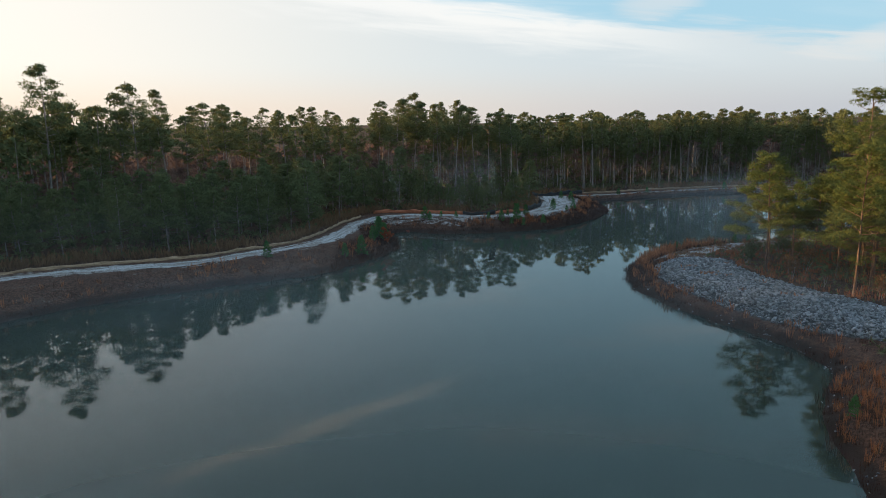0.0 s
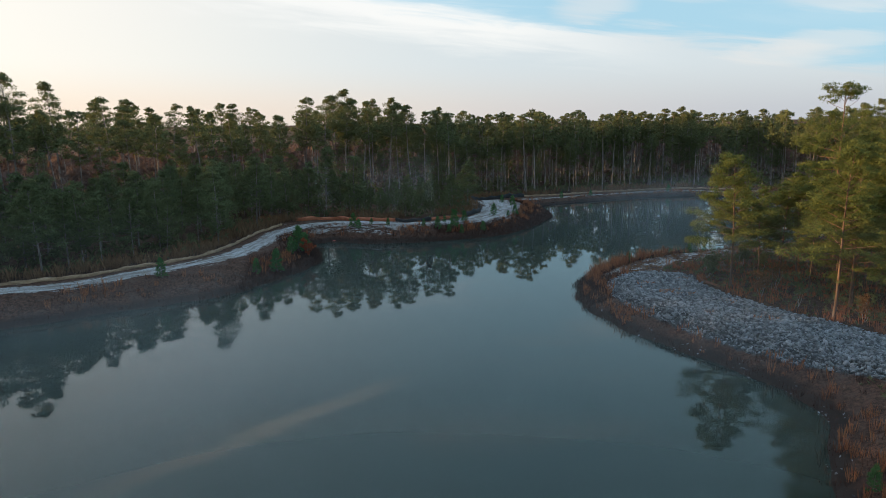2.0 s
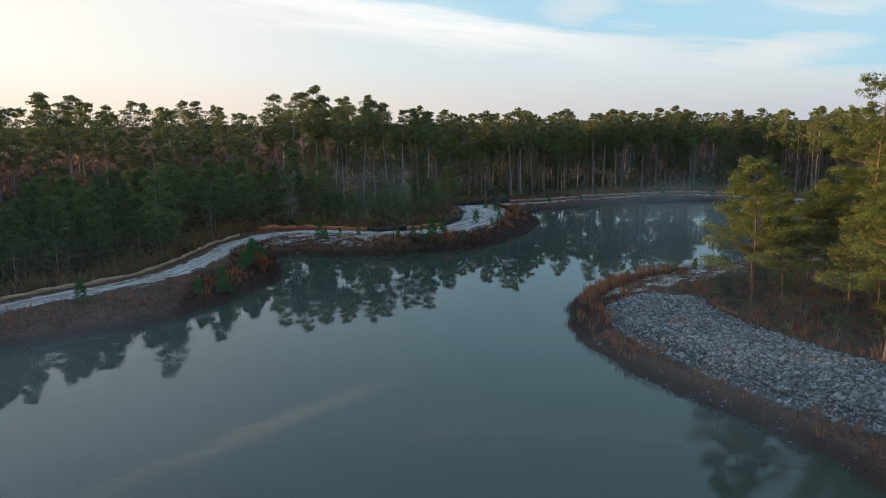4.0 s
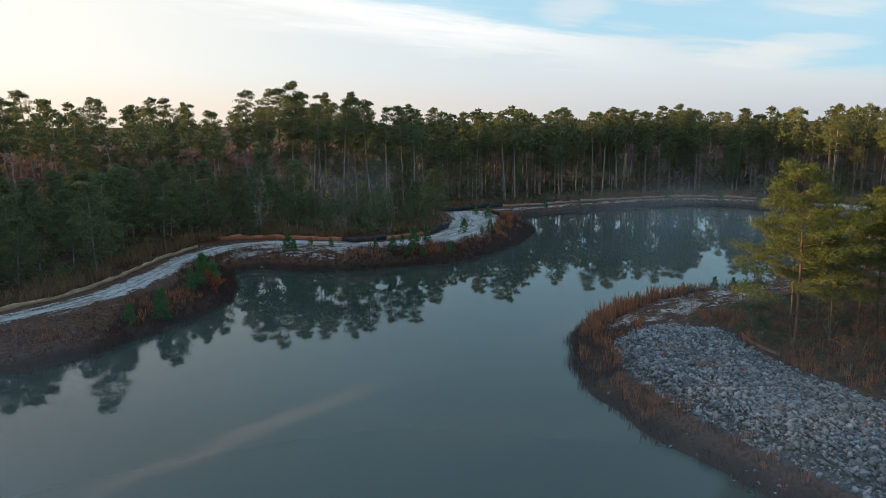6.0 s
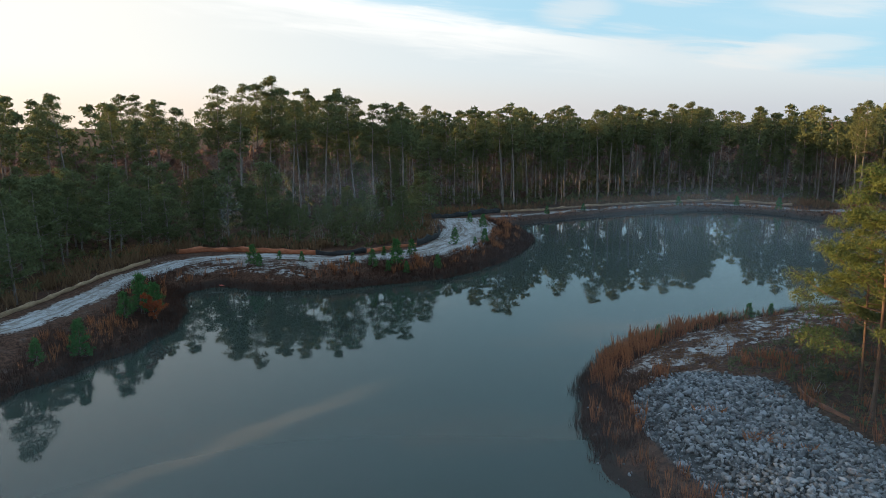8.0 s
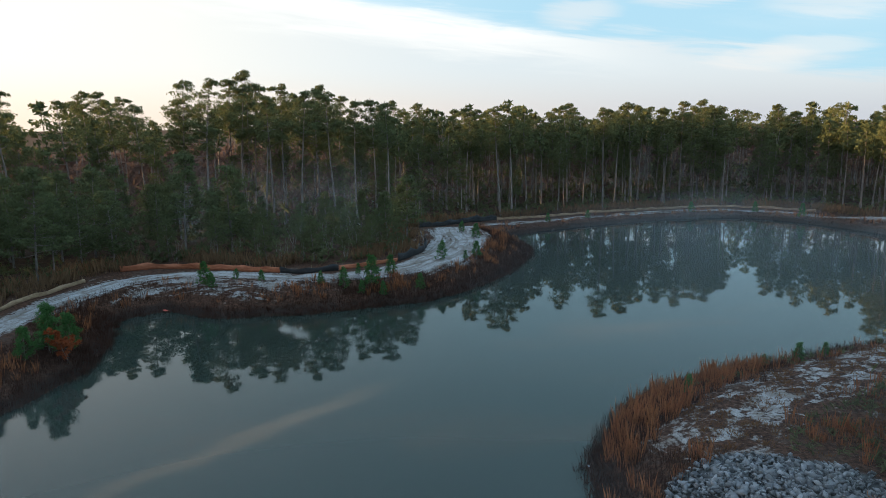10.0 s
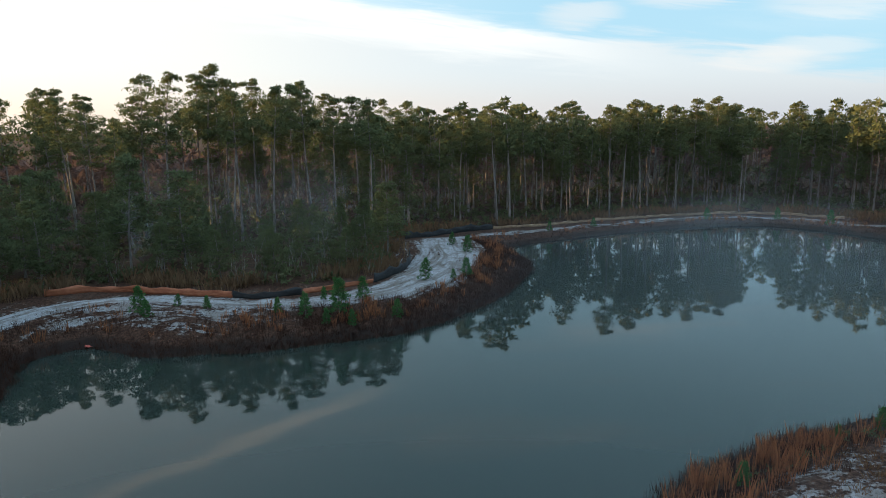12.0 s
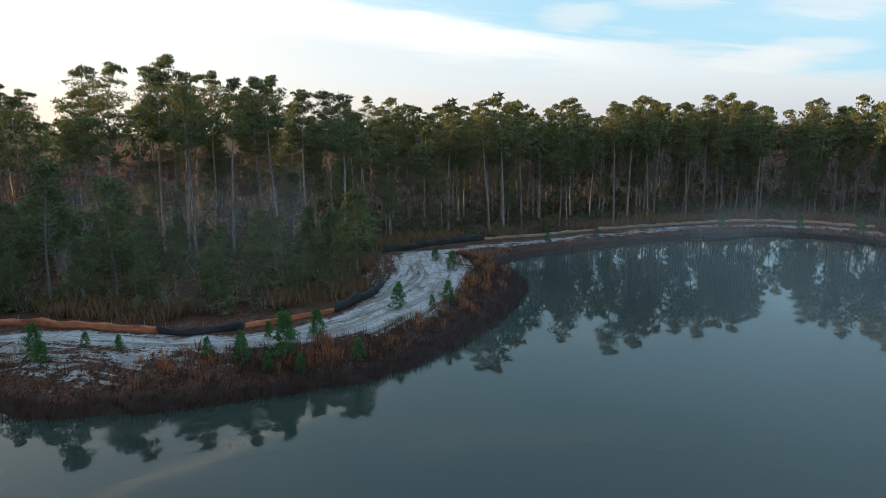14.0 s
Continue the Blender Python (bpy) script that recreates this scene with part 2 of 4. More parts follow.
FENCE_TAN = cloth_material("tan_cloth", (0.26, 0.165, 0.10), (0.40, 0.27, 0.17))
FENCE_RUST = cloth_material("rusty_cloth", (0.15, 0.062, 0.038), (0.24, 0.11, 0.065))
STAKE = bark_material("wooden_stake", (0.16, 0.115, 0.08), (0.26, 0.19, 0.14))


# ---------------------------------------------------------------- mesh tools
def tri_mesh(name, V, F, material, smooth=False):
    V, F = np.asarray(V, np.float32), np.asarray(F, np.int32)
    me = bpy.data.meshes.new(name)
    me.vertices.add(len(V))
    me.vertices.foreach_set("co", V.ravel())
    me.loops.add(F.size)
    me.loops.foreach_set("vertex_index", F.ravel())
    me.polygons.add(len(F))
    me.polygons.foreach_set("loop_start", np.arange(0, F.size, F.shape[1], dtype=np.int32))
    if smooth:
        me.polygons.foreach_set("use_smooth", np.ones(len(F), bool))
    me.update(calc_edges=True)
    me.materials.append(material)
    return me


def part(name, me, parent, label=""):
    ob = new(name, me)
    ob.parent = parent
    return tagged(ob, label)


def join(pieces):
    """Joins (V, F) pieces."""
    Vs, Fs, n = [], [], 0
    for V, F in pieces:
        Vs.append(V), Fs.append(F + n)
        n += len(V)
    return np.concatenate(Vs), np.concatenate(Fs)


def tube(P, R, sides=6):
    """A tapered tube of triangles along the points P with the radii R."""
    P = np.asarray(P, float)
    n = len(P)
    T = np.gradient(P, axis=0)
    T /= np.linalg.norm(T, axis=1)[:, None] + 1e-9
    up = np.where(np.abs(T[:, 2:3]) > 0.9, np.array([[1.0, 0, 0]]), np.array([[0, 0, 1.0]]))
    A = np.cross(T, up)
    A /= np.linalg.norm(A, axis=1)[:, None]
    B = np.cross(T, A)
    ang = np.arange(sides) * 2 * math.pi / sides
    V = (P[:, None] + np.asarray(R)[:, None, None] * (np.cos(ang)[None, :, None] * A[:, None] + np.sin(ang)[None, :, None] * B[:, None])).reshape(-1, 3)
    i, j = np.meshgrid(np.arange(n - 1), np.arange(sides), indexing="ij")
    a, b = i * sides + j, i * sides + (j + 1) % sides
    c, d = a + sides, b + sides
    return V, np.concatenate([np.stack([a, b, c], -1).reshape(-1, 3), np.stack([b, d, c], -1).reshape(-1, 3)])


def tufts(C, size, blades, rng, width=0.16, lift=0.25):
    """Bursts of thin pointed blades round the centres C."""
    M = len(C)
    size = np.broadcast_to(np.asarray(size, float), (M,))
    d = rng.normal(size=(M, blades, 3))
    d[..., 2] += lift
    d /= np.linalg.norm(d, axis=2)[..., None]
    s = np.cross(d, rng.normal(size=(M, blades, 3)))
    s /= np.linalg.norm(s, axis=2)[..., None] + 1e-9
    ln = size[:, None, None] * rng.uniform(0.65, 1.15, (M, blades, 1))
    w = ln * width
    c = C[:, None, :] + d * ln * 0.08
    V = np.stack([c + s * w, c - s * w, c + d * ln], 2).reshape(-1, 3)
    return V, np.arange(len(V)).reshape(-1, 3)


def blades_up(P, height, per, rng, spread=0.22, lean=0.28, width=0.03, bent=True):
    """Tufts of upright grass rooted at P: thin blades, bent ones of two triangles."""
    M = len(P)
    h = np.broadcast_to(np.asarray(height, float), (M,))[:, None] * rng.uniform(0.55, 1.1, (M, per))
    a = rng.uniform(0, 2 * math.pi, (M, per))
    r = rng.uniform(0, spread, (M, per))
    base = P[:, None, :] + np.stack([r * np.cos(a), r * np.sin(a), np.zeros_like(a)], -1)
    l = lean * rng.uniform(0.1, 1.2, (M, per)) * h
    tip = base + np.stack([l * np.cos(a), l * np.sin(a), h], -1)
    mid = base + np.stack([l * 0.3 * np.cos(a), l * 0.3 * np.sin(a), h * 0.55], -1)
    b = rng.uniform(0, 2 * math.pi, (M, per))
    s = np.stack([np.cos(b), np.sin(b), np.zeros_like(b)], -1) * width
    V = np.stack([base - s, base + s, mid + s * 0.8, tip], 2).reshape(-1, 3)
    k = np.arange(M * per)[:, None] * 4
    if not bent:
        return V, k + np.array([[0, 1, 3]])
    return V, np.concatenate([k + np.array([[0, 1, 2]]), k + np.array([[0, 2, 3]])])


# ---------------------------------------------------------------- plan of the place
def smooth_line(P, closed=False, n=6):
    P = np.asarray(P, float)
    out = []
    m = len(P)
    for i in range(m if closed else m - 1):
        a, b, c, d = (P[(i + k) % m] if closed else P[min(max(i + k, 0), m - 1)] for k in (-1, 0, 1, 2))
        for t in np.arange(n) / n:
            out.append(0.5 * (2 * b + (c - a) * t + (2 * a - 5 * b + 4 * c - d) * t * t + (3 * b - a - 3 * c + d) * t ** 3))
    if not closed:
        out.append(P[-1])
    return np.array(out)


def line_distance(X, line, closed=False):
    """Distance of the points X from a line, and the index of the nearest segment."""
    A = line
    B = np.roll(line, -1, 0) if closed else line[1:]
    A = A[:len(B)]
    best, which = np.full(len(X), 1e9), np.zeros(len(X), int)
    for i in range(len(B)):
        ab = B[i] - A[i]
        t = np.clip(((X - A[i]) @ ab) / (ab @ ab + 1e-9), 0, 1)
        d = np.hypot(*(X - A[i] - t[:, None] * ab).T)
        m = d < best
        best[m], which[m] = d[m], i
    return best, which


def track_coords(X, line):
    """Metres along a line and to its side."""
    best, out, run = np.full(len(X), 1e9), np.zeros((len(X), 2)), 0.0
    for a, b in zip(line[:-1], line[1:]):
        ab = b - a
        ln = np.hypot(*ab)
        t = np.clip(((X - a) @ ab) / (ab @ ab + 1e-9), 0, 1)
        r = X - a - t[:, None] * ab
        d = np.hypot(*r.T)
        m = d < best
        best[m] = d[m]
        out[m, 0] = run + t[m] * ln
        out[m, 1] = (d * np.sign(ab[0] * r[:, 1] - ab[1] * r[:, 0]))[m]
        run += ln
    return out


def inside(X, poly):
    r = np.zeros(len(X), bool)
    j = len(poly) - 1
    for i in range(len(poly)):
        (xi, yi), (xj, yj) = poly[i], poly[j]
        c = (yi > X[:, 1]) != (yj > X[:, 1])
        r ^= c & (X[:, 0] < (xj - xi) * (X[:, 1] - yi) / (yj - yi + 1e-12) + xi)
        j = i
    return r


SHORE_WEST = [(-30, -60), (-55, -30), (-62, 5), (-55, 32), (-45, 45), (-36, 52.5), (-31.4, 57.1), (-26, 61), (-19.5, 64.6), (-13.7, 67.6), (-10.5, 72), (-7.6, 77), (-5.8, 82), (-6.2, 87), (-7.2, 92.5)]
SHORE_COVE = [(-5, 94.7), (-1.5, 93.1), (1.7, 92.5), (5.5, 92.6), (9.4, 93.5), (13.6, 94.6), (16.6, 96.3), (20.5, 100.3), (24.5, 106), (27.8, 114), (28.3, 119), (27.5, 123)]
SHORE_FAR = [(29.5, 126.3), (36.5, 130), (45, 133.2), (53, 135.5), (60, 136), (66, 134), (70, 128.5), (73, 120), (75, 108), (72, 96), (62, 87), (50, 82.5)]
SHORE_EAST = [(40.3, 80.1), (32.5, 78), (27.3, 76.3), (23.4, 73.8), (20.9, 71), (19.3, 68.2), (18.3, 64), (17.6, 60), (18, 57), (19, 53.5), (20.5, 50), (22.2, 46), (23.6, 42), (23.3, 38.5), (20.5, 34), (18.6, 30), (17.4, 26), (17, 20), (19, 8), (22, -10), (20, -35), (0, -62)]
POND = smooth_line(SHORE_WEST + SHORE_COVE + SHORE_FAR + SHORE_EAST, True, 5)
# wobble of the waterline
POND = POND + np.array([[noise.noise((x * 0.35, y * 0.35, 0)) * 0.55, noise.noise((x * 0.35, y * 0.35, 7)) * 0.55] for x, y in POND])
TRACK = smooth_line([(-75, 38), (-60, 50), (-47, 57.8), (-38, 62.6), (-30, 65.6), (-25.8, 67.2), (-21.8, 70.4), (-17, 75), (-13.6, 80.5), (-12.3, 88), (-11.4, 94), (-8.5, 99), (-4, 100.4), (1.5, 98.9), (6, 98.1), (10.5, 98.6), (14.7, 101), (18.0, 106.2), (19.9, 112.8), (20.1, 119), (20.8, 124.5), (25, 128.8), (31, 131.6), (38, 134.2), (46, 137), (53, 139), (60, 139.6), (67.5, 138), (73, 132), (77, 120), (79, 108)])
SPIT_TRACK = smooth_line([(23.8, 67.2), (28, 70.2), (33, 72.3), (38, 74.3), (46, 77), (60, 80)])
RIPRAP = smooth_line([(21.0, 64.0), (20.2, 61.2), (20.2, 58), (20.8, 54.5), (22.0, 51), (23.6, 47.5), (25, 44.5), (26.4, 42), (28, 39), (30.5, 34), (37, 37), (34, 41.5), (31.5, 46.3), (29.5, 51), (28, 55), (26.9, 58.5), (26.9, 61.2), (27.3, 63.0), (25.4, 64.3), (23.5, 64.9)], True, 3)


def track_width(y, x):
    """Half the width of the bare sand, wider on the headland."""
    head = np.exp(-((x - 19.0) / 6.0) ** 2 - ((y - 112) / 12.0) ** 2)
    return 0.55 + 2.3 * head


def survey(X):
    """Signed distance from the waterline; land is above 0."""
    d, _ = line_distance(X, POND, True)
    d = np.where(inside(X, POND), -d, d)
    return d


def lumps(X, s, seed=0.0):
    return np.array([noise.noise((x * s, y * s, seed)) for x, y in X])


def height(X, d=None):
    """Height of the ground."""
    d = survey(X) if d is None else d
    steep = np.clip((X[:, 1] - 122) / 8, 0, 1)
    z = np.interp(d, [-9, -2, -0.6, 0, 0.5, 1.6, 3.0, 4.5, 8, 30, 80], [-2.2, -0.9, -0.35, 0.0, 0.28, 0.75, 1.3, 1.62, 1.72, 1.6, 1.7])
    zf = np.interp(d, [-9, -2, -0.6, 0, 0.4, 1.2, 2.0, 5.5, 8, 30, 80], [-2.2, -0.9, -0.35, 0.0, 0.22, 0.50, 0.64, 0.70, 0.72, 1.2, 1.6])
    z = z * (1 - steep) + zf * steep
    near = (np.abs(X[:, 0]) < 160) & (X[:, 1] > -90) & (X[:, 1] < 260)
    b = np.zeros(len(X))
    if near.any():
        b[near] = lumps(X[near], 0.5) * 0.10 + lumps(X[near], 0.13, 3.0) * 0.16
    return z + b * np.clip(np.abs(d) / 1.5, 0.15, 1)


# ---------------------------------------------------------------- ground and water
def axis_lines(lo, hi, fine, reach):
    mid = np.arange(lo, hi + 1e-6, fine)
    out, s, p = [], fine, 0.0
    while p < reach:
        s *= 1.35
        p += s
        out.append(p)
    out = np.array(out)
    return np.concatenate([lo - out[::-1], mid, hi + out])


def build_ground():
    xs, ys = axis_lines(-50, 80, 0.5, 3200), axis_lines(18, 145, 0.5, 3200)
    gx, gy = np.meshgrid(xs, ys, indexing="ij")
    X = np.stack([gx.ravel(), gy.ravel()], 1)
    d = survey(X)
    z = height(X, d)
    V = np.column_stack([X, z])
    nx, ny = len(xs), len(ys)
    i, j = np.meshgrid(np.arange(nx - 1), np.arange(ny - 1), indexing="ij")
    a = (i * ny + j).ravel()
    F = np.stack([a, a + ny, a + ny + 1, a + 1], 1)
    me = tri_mesh("ground", V, F, GROUND, True)
    dt, _ = line_distance(X, TRACK)
    ds, _ = line_distance(X, SPIT_TRACK)
    w = track_width(X[:, 1], X[:, 0])
    sand = np.clip(0.84 - np.maximum(dt - w, 0) / 1.5, 0, 1) * (d > 0.8) * (1 - 0.3 * np.clip((X[:, 1] - 126) / 5, 0, 1))
    sand = np.maximum(sand, np.clip(0.43 - np.maximum(ds - 1.6, 0) / 4.5, 0, 1))
    # the bare shoulder between track and water on the cove
    cove = np.exp(-((X[:, 0] + 1) / 11) ** 4 - ((X[:, 1] - 96.8) / 4.0) ** 4)
    sand = np.maximum(sand, 0.47 * cove * np.clip((d - 1.3) / 1.0, 0, 1))
    apron = np.exp(-((X[:, 0] - 20) / 5.5) ** 4 - ((X[:, 1] - 113.5) / 11) ** 4)
    sand = np.maximum(sand, 0.46 * apron * np.clip((d - 2.6) / 1.0, 0, 1))
    bank = ((d > 0) & (d < 14)) * np.clip((np.minimum(dt, ds) < 6) * 1.0, 0, 1)
    bank = np.maximum(bank, (d > 0) & (d < 5))
    wet = np.clip(1.0 - d / 1.7, 0, 1)
    dr, _ = line_distance(X, RIPRAP, True)
    rock = np.where(inside(X, RIPRAP), 1.0, np.clip(1 - dr / 0.5, 0, 1))
    for name, val in (("sand", sand), ("bank", bank), ("wet", wet), ("rock", rock)):
        at = me.attributes.new(name, "FLOAT", "POINT")
        at.data.foreach_set("value", val.astype(np.float32))
    uv = track_coords(X, TRACK)
    spit = ds < dt
    uv[spit] = track_coords(X[spit], SPIT_TRACK) * np.array([3.5, 0.7])
    at = me.attributes.new("trackuv", "FLOAT_VECTOR", "POINT")
    at.data.foreach_set("vector", np.column_stack([uv, np.zeros(len(uv))]).astype(np.float32).ravel())
    ob = new("ground", me)
    return tagged(ob, "sandy brown ground with leaf litter and a pale track", "ground", kind="structure")


ground = build_ground()


def build_water():
    V = np.array([(-70, -70, 0), (85, -70, 0), (85, 145, 0), (-70, 145, 0)], float)
    ob = new("water", tri_mesh("water", V, np.array([[0, 1, 2, 3]]), WATER))
    return tagged(ob, "still dark green-grey pond water mirroring the sky", "water", kind="structure")


build_water()


# ---------------------------------------------------------------- trees
def trunk_line(H, bend, rng, n=9):
    t = np.linspace(0, 1, n)
    a, p = rng.uniform(0, 6.28), rng.uniform(0, 6.28)
    off = bend * (t ** 1.5) * H * 0.06
    w = 0.012 * H * np.sin(t * 5 + p) * t
    return np.stack([off * np.cos(a) + w, off * np.sin(a) + w * 0.6, t * H - 0.15 * (t == 0)], 1)


def needle_pads(C, r, n, rng, leaf, width, flat=0.55, low=0.35):
    """Cushions of overlapping needle sprays: n of them on the shell round each centre, fewer underneath."""
    M = len(C)
    d = rng.normal(size=(M, n, 3))
    d[..., 2] = np.where((d[..., 2] < 0) & (rng.uniform(0, 1, (M, n)) > low), -d[..., 2], d[..., 2])
    d /= np.linalg.norm(d, axis=2)[..., None]
    lump = 1.0 + 0.22 * np.sin(d[..., 0:1] * 5 + rng.uniform(0, 6, (M, 1, 1))) * np.sin(d[..., 1:2] * 5 + rng.uniform(0, 6, (M, 1, 1)))
    rad = np.asarray(r)[:, None, None] * (0.45 + 0.55 * rng.uniform(0, 1, (M, n, 1)) ** 0.45) * lump
    p = C[:, None, :] + d * rad * np.array([1, 1, flat])
    nrm = d * np.array([1, 1, 1 / flat]) + rng.normal(size=(M, n, 3)) * 0.35
    nrm /= np.linalg.norm(nrm, axis=2)[..., None]
    q = np.cross(nrm, rng.normal(size=(M, n, 3)))
    q /= np.linalg.norm(q, axis=2)[..., None] + 1e-9
    g = np.cross(nrm, q) + d * rng.uniform(0.0, 0.8, (M, n, 1)) + np.array([0, 0, 0.15])
    g /= np.linalg.norm(g, axis=2)[..., None]
    ln = leaf * rng.uniform(0.6, 1.25, (M, n, 1))
    wd = width * rng.uniform(0.7, 1.2, (M, n, 1))
    b = p - g * ln * 0.35
    V = np.stack([b + q * wd, b - q * wd, b + g * ln], 2).reshape(-1, 3)
    return V, np.arange(len(V)).reshape(-1, 3)


def pine_geometry(seed, H=17.0, start=0.58, R=2.6, limbs=20, pad=46, leaf=0.34, width=0.085, radius=0.17, shape="round", bend=1.0, dead=5, bare=(2, 2), fat=1.0, flat=0.55, low=0.35):
    """Trunk, limbs and crown of a pine as (V, F) pieces."""
    rng = np.random.default_rng(seed)
    P = trunk_line(H, bend, rng)
    t = np.linspace(0, 1, len(P))
    trunk = tube(P, radius * (1 - 0.82 * t) * np.where(t == 0, 1.25, 1), 8)
    at = lambda f: np.array([np.interp(f, t, P[:, k]) for k in range(3)])
    wood, C, S = [], [], []
    ga = rng.uniform(0, 6.28)
    lob = rng.uniform(0, 6.28, 2)
    for k in range(limbs):
        f = (k + rng.uniform(0, 0.9)) / limbs
        ga += 2.4 + rng.uniform(-0.6, 0.6)
        if shape == "round":
            # a domed crown: full below the middle, closing to a rounded top
            dome = np.interp(f, [0, 0.25, 0.5, 0.75, 0.92, 1.0], [0.50, 0.92, 1.0, 0.82, 0.50, 0.22])
            dome *= 1 + 0.22 * math.sin(ga + lob[0] + 3 * f) + 0.12 * math.sin(2 * ga + lob[1])
            L = R * dome * rng.uniform(0.62, 1.08)
            up = radians(rng.uniform(2, 24) + 26 * f)
        else:
            L = R * (1.08 - 0.74 * f ** 1.4) * rng.uniform(0.6, 1.1)
            up = radians(rng.uniform(-2, 20) + 34 * f)
        hf = start + (0.965 - start) * f
        if shape == "round":
            hf = max(start * 0.92, hf + 0.005 - L * (math.sin(up) + 0.08) / H)
        if bare[0] < hf < bare[1]:
            continue
        d = np.array([math.cos(ga) * math.cos(up), math.sin(ga) * math.cos(up), math.sin(up)])
        side = np.array([-math.sin(ga), math.cos(ga), 0])
        a = at(hf)
        m = a + d * L * 0.55 + np.array([0, 0, -0.07 * L]) + side * rng.uniform(-0.12, 0.12) * L
        e = a + d * L + np.array([0, 0, 0.08 * L])
        r = radius * 0.30 * (1.1 - 0.7 * f)
        wood.append(tube([a, m, e], [r, r * 0.65, r * 0.2], 3))
        pr = (0.44 + 0.22 * L if shape == "round" else 0.32 + 0.20 * L) * fat
        C.append(a + d * (L - pr * 0.6) + np.array([0, 0, 0.12])), S.append(pr * rng.uniform(0.85, 1.2))
        if L > 1.0 * fat and rng.uniform() < 0.85:
            C.append(m + side * rng.choice([-1, 1]) * pr * rng.uniform(0.5, 1.1) + np.array([0, 0, 0.15])), S.append(pr * rng.uniform(0.6, 0.95))
        if L > 1.9 * fat and rng.uniform() < 0.7:
            C.append(a + d * L * 0.8 + side * rng.choice([-1, 1]) * pr * rng.uniform(0.6, 1.2)), S.append(pr * rng.uniform(0.55, 0.9))
        for q in range(int(max(0, L - 1.4 - 0.4 * (fat >= 1.0)) / 0.65)):
            C.append(a + d * L * rng.uniform(0.35, 0.98) + side * rng.uniform(-1, 1) * pr * 1.2 + np.array([0, 0, 0.1])), S.append(pr * rng.uniform(0.5, 0.85))
    if shape == "round":
        for k in range(7):
            q = rng.normal(size=2) * 0.20 * R
            C.append(at(0.985) + np.array([*q, 0.1 - 0.55 * math.hypot(*q) - rng.uniform(0, 0.5)])), S.append((0.26 + 0.11 * R) * rng.uniform(0.8, 1.15))
    else:
        for k in range(4):
            C.append(at(0.965) + rng.normal(size=3) * np.array([0.45, 0.45, 0.10]) * R * 0.30), S.append((0.26 + 0.14 * R) * rng.uniform(0.75, 1.05) * min(fat, 1.0))
    for k in range(dead):
        hf = rng.uniform(start * 0.5, start)
        g = rng.uniform(0, 6.28)
        a, L = at(hf), R * rng.uniform(0.25, 0.6)
        e = a + np.array([math.cos(g) * L, math.sin(g) * L, rng.uniform(-0.25, 0.25) * L])
        wood.append(tube([a, e], [radius * 0.16, radius * 0.05], 3))
    crown = needle_pads(np.array(C), np.array(S), pad, rng, leaf, width, flat, low)
    return trunk, wood, crown


TREES = {}


def tree_kind(key, needle, label, group, name="pine_tree", split=False, bark=None, **shape):
    """A kind of pine. Where split, each limb is a part of its own; else limbs and trunk are one piece of wood."""
    tr, wood, cr = pine_geometry(**shape)
    parts = [("crown", tri_mesh("crown", *cr, needle))]
    if split:
        parts += [("trunk", tri_mesh("trunk", *tr, bark, True))] + [("limb", tri_mesh("limb", *w, bark, True)) for w in wood]
    else:
        parts += [("trunk", tri_mesh("trunk", *join([tr] + wood), BARK, True))]
    TREES[key] = dict(parts=parts, label=label, group=group, name=name, first=None)


def plant(key, x, y, scale=1.0, turn=0.0, z=None, tilt=0.0, wide=1.0):
    k = TREES[key]
    z = float(height(np.array([[x, y]]))[0]) if z is None else z
    m = Matrix.LocRotScale((x, y, z - 0.05), Euler((radians(tilt), 0, radians(turn))), (scale * wide, scale * wide, scale))
    if k["first"] is None:
        root = new(k["name"])
        for n, me in k["parts"]:
            part(n, me, root)
        tagged(root, k["label"], "tree", k["group"])
        k["first"] = root
        k["scale"] = scale
        root.matrix_basis = Matrix.LocRotScale((x, y, z - 0.05), Euler((radians(tilt), 0, radians(turn))), (scale,) * 3)
        return root
    return copy_thing(k["first"], m @ Matrix.Diagonal((1 / k["scale"],) * 3 + (1,)))


for s in range(7):
    tree_kind("tall%d" % s, PINE, "tall pine with a bare grey-brown trunk and high green crown", "tall pines of the forest edge", seed=10 + s,
              pad=92, leaf=0.28, width=0.062, flat=0.62, H=17.9, start=(0.50, 0.60, 0.67, 0.55, 0.63, 0.48, 0.72)[s], R=(2.9, 2.6, 2.4, 3.2, 2.3, 2.8, 2.5)[s], limbs=(24, 21, 18, 24, 18, 24, 17)[s],
              bend=(1, 0.5, 1.4, 0.8, 0.3, 1, 1.2)[s])
for s in range(4):
    tree_kind("young%d" % s, PINE_YOUNG, "dense dark green young pine at the forest edge", "young pines along the track", name="young_pine_tree", seed=40 + s,
              H=8.5, start=(0.20, 0.28, 0.16, 0.34)[s], R=(2.3, 2.3, 2.5, 2.1)[s], limbs=(30, 38, 32, 36)[s], pad=52, leaf=0.28, width=0.056, flat=0.65, radius=0.10, fat=0.9,
              shape=("round", "cone", "round", "cone")[s], dead=3)
for s in range(3):
    tree_kind("mid%d" % s, PINE_YOUNG, "half-grown green pine among the tall trunks", "half-grown pines in the woods", name="young_pine_tree", seed=50 + s,
              pad=56, leaf=0.27, width=0.056, flat=0.65, H=10.5, start=(0.40, 0.50, 0.32)[s], R=(2.0, 1.8, 2.1)[s], limbs=(26, 22, 28)[s], radius=0.10, dead=4)
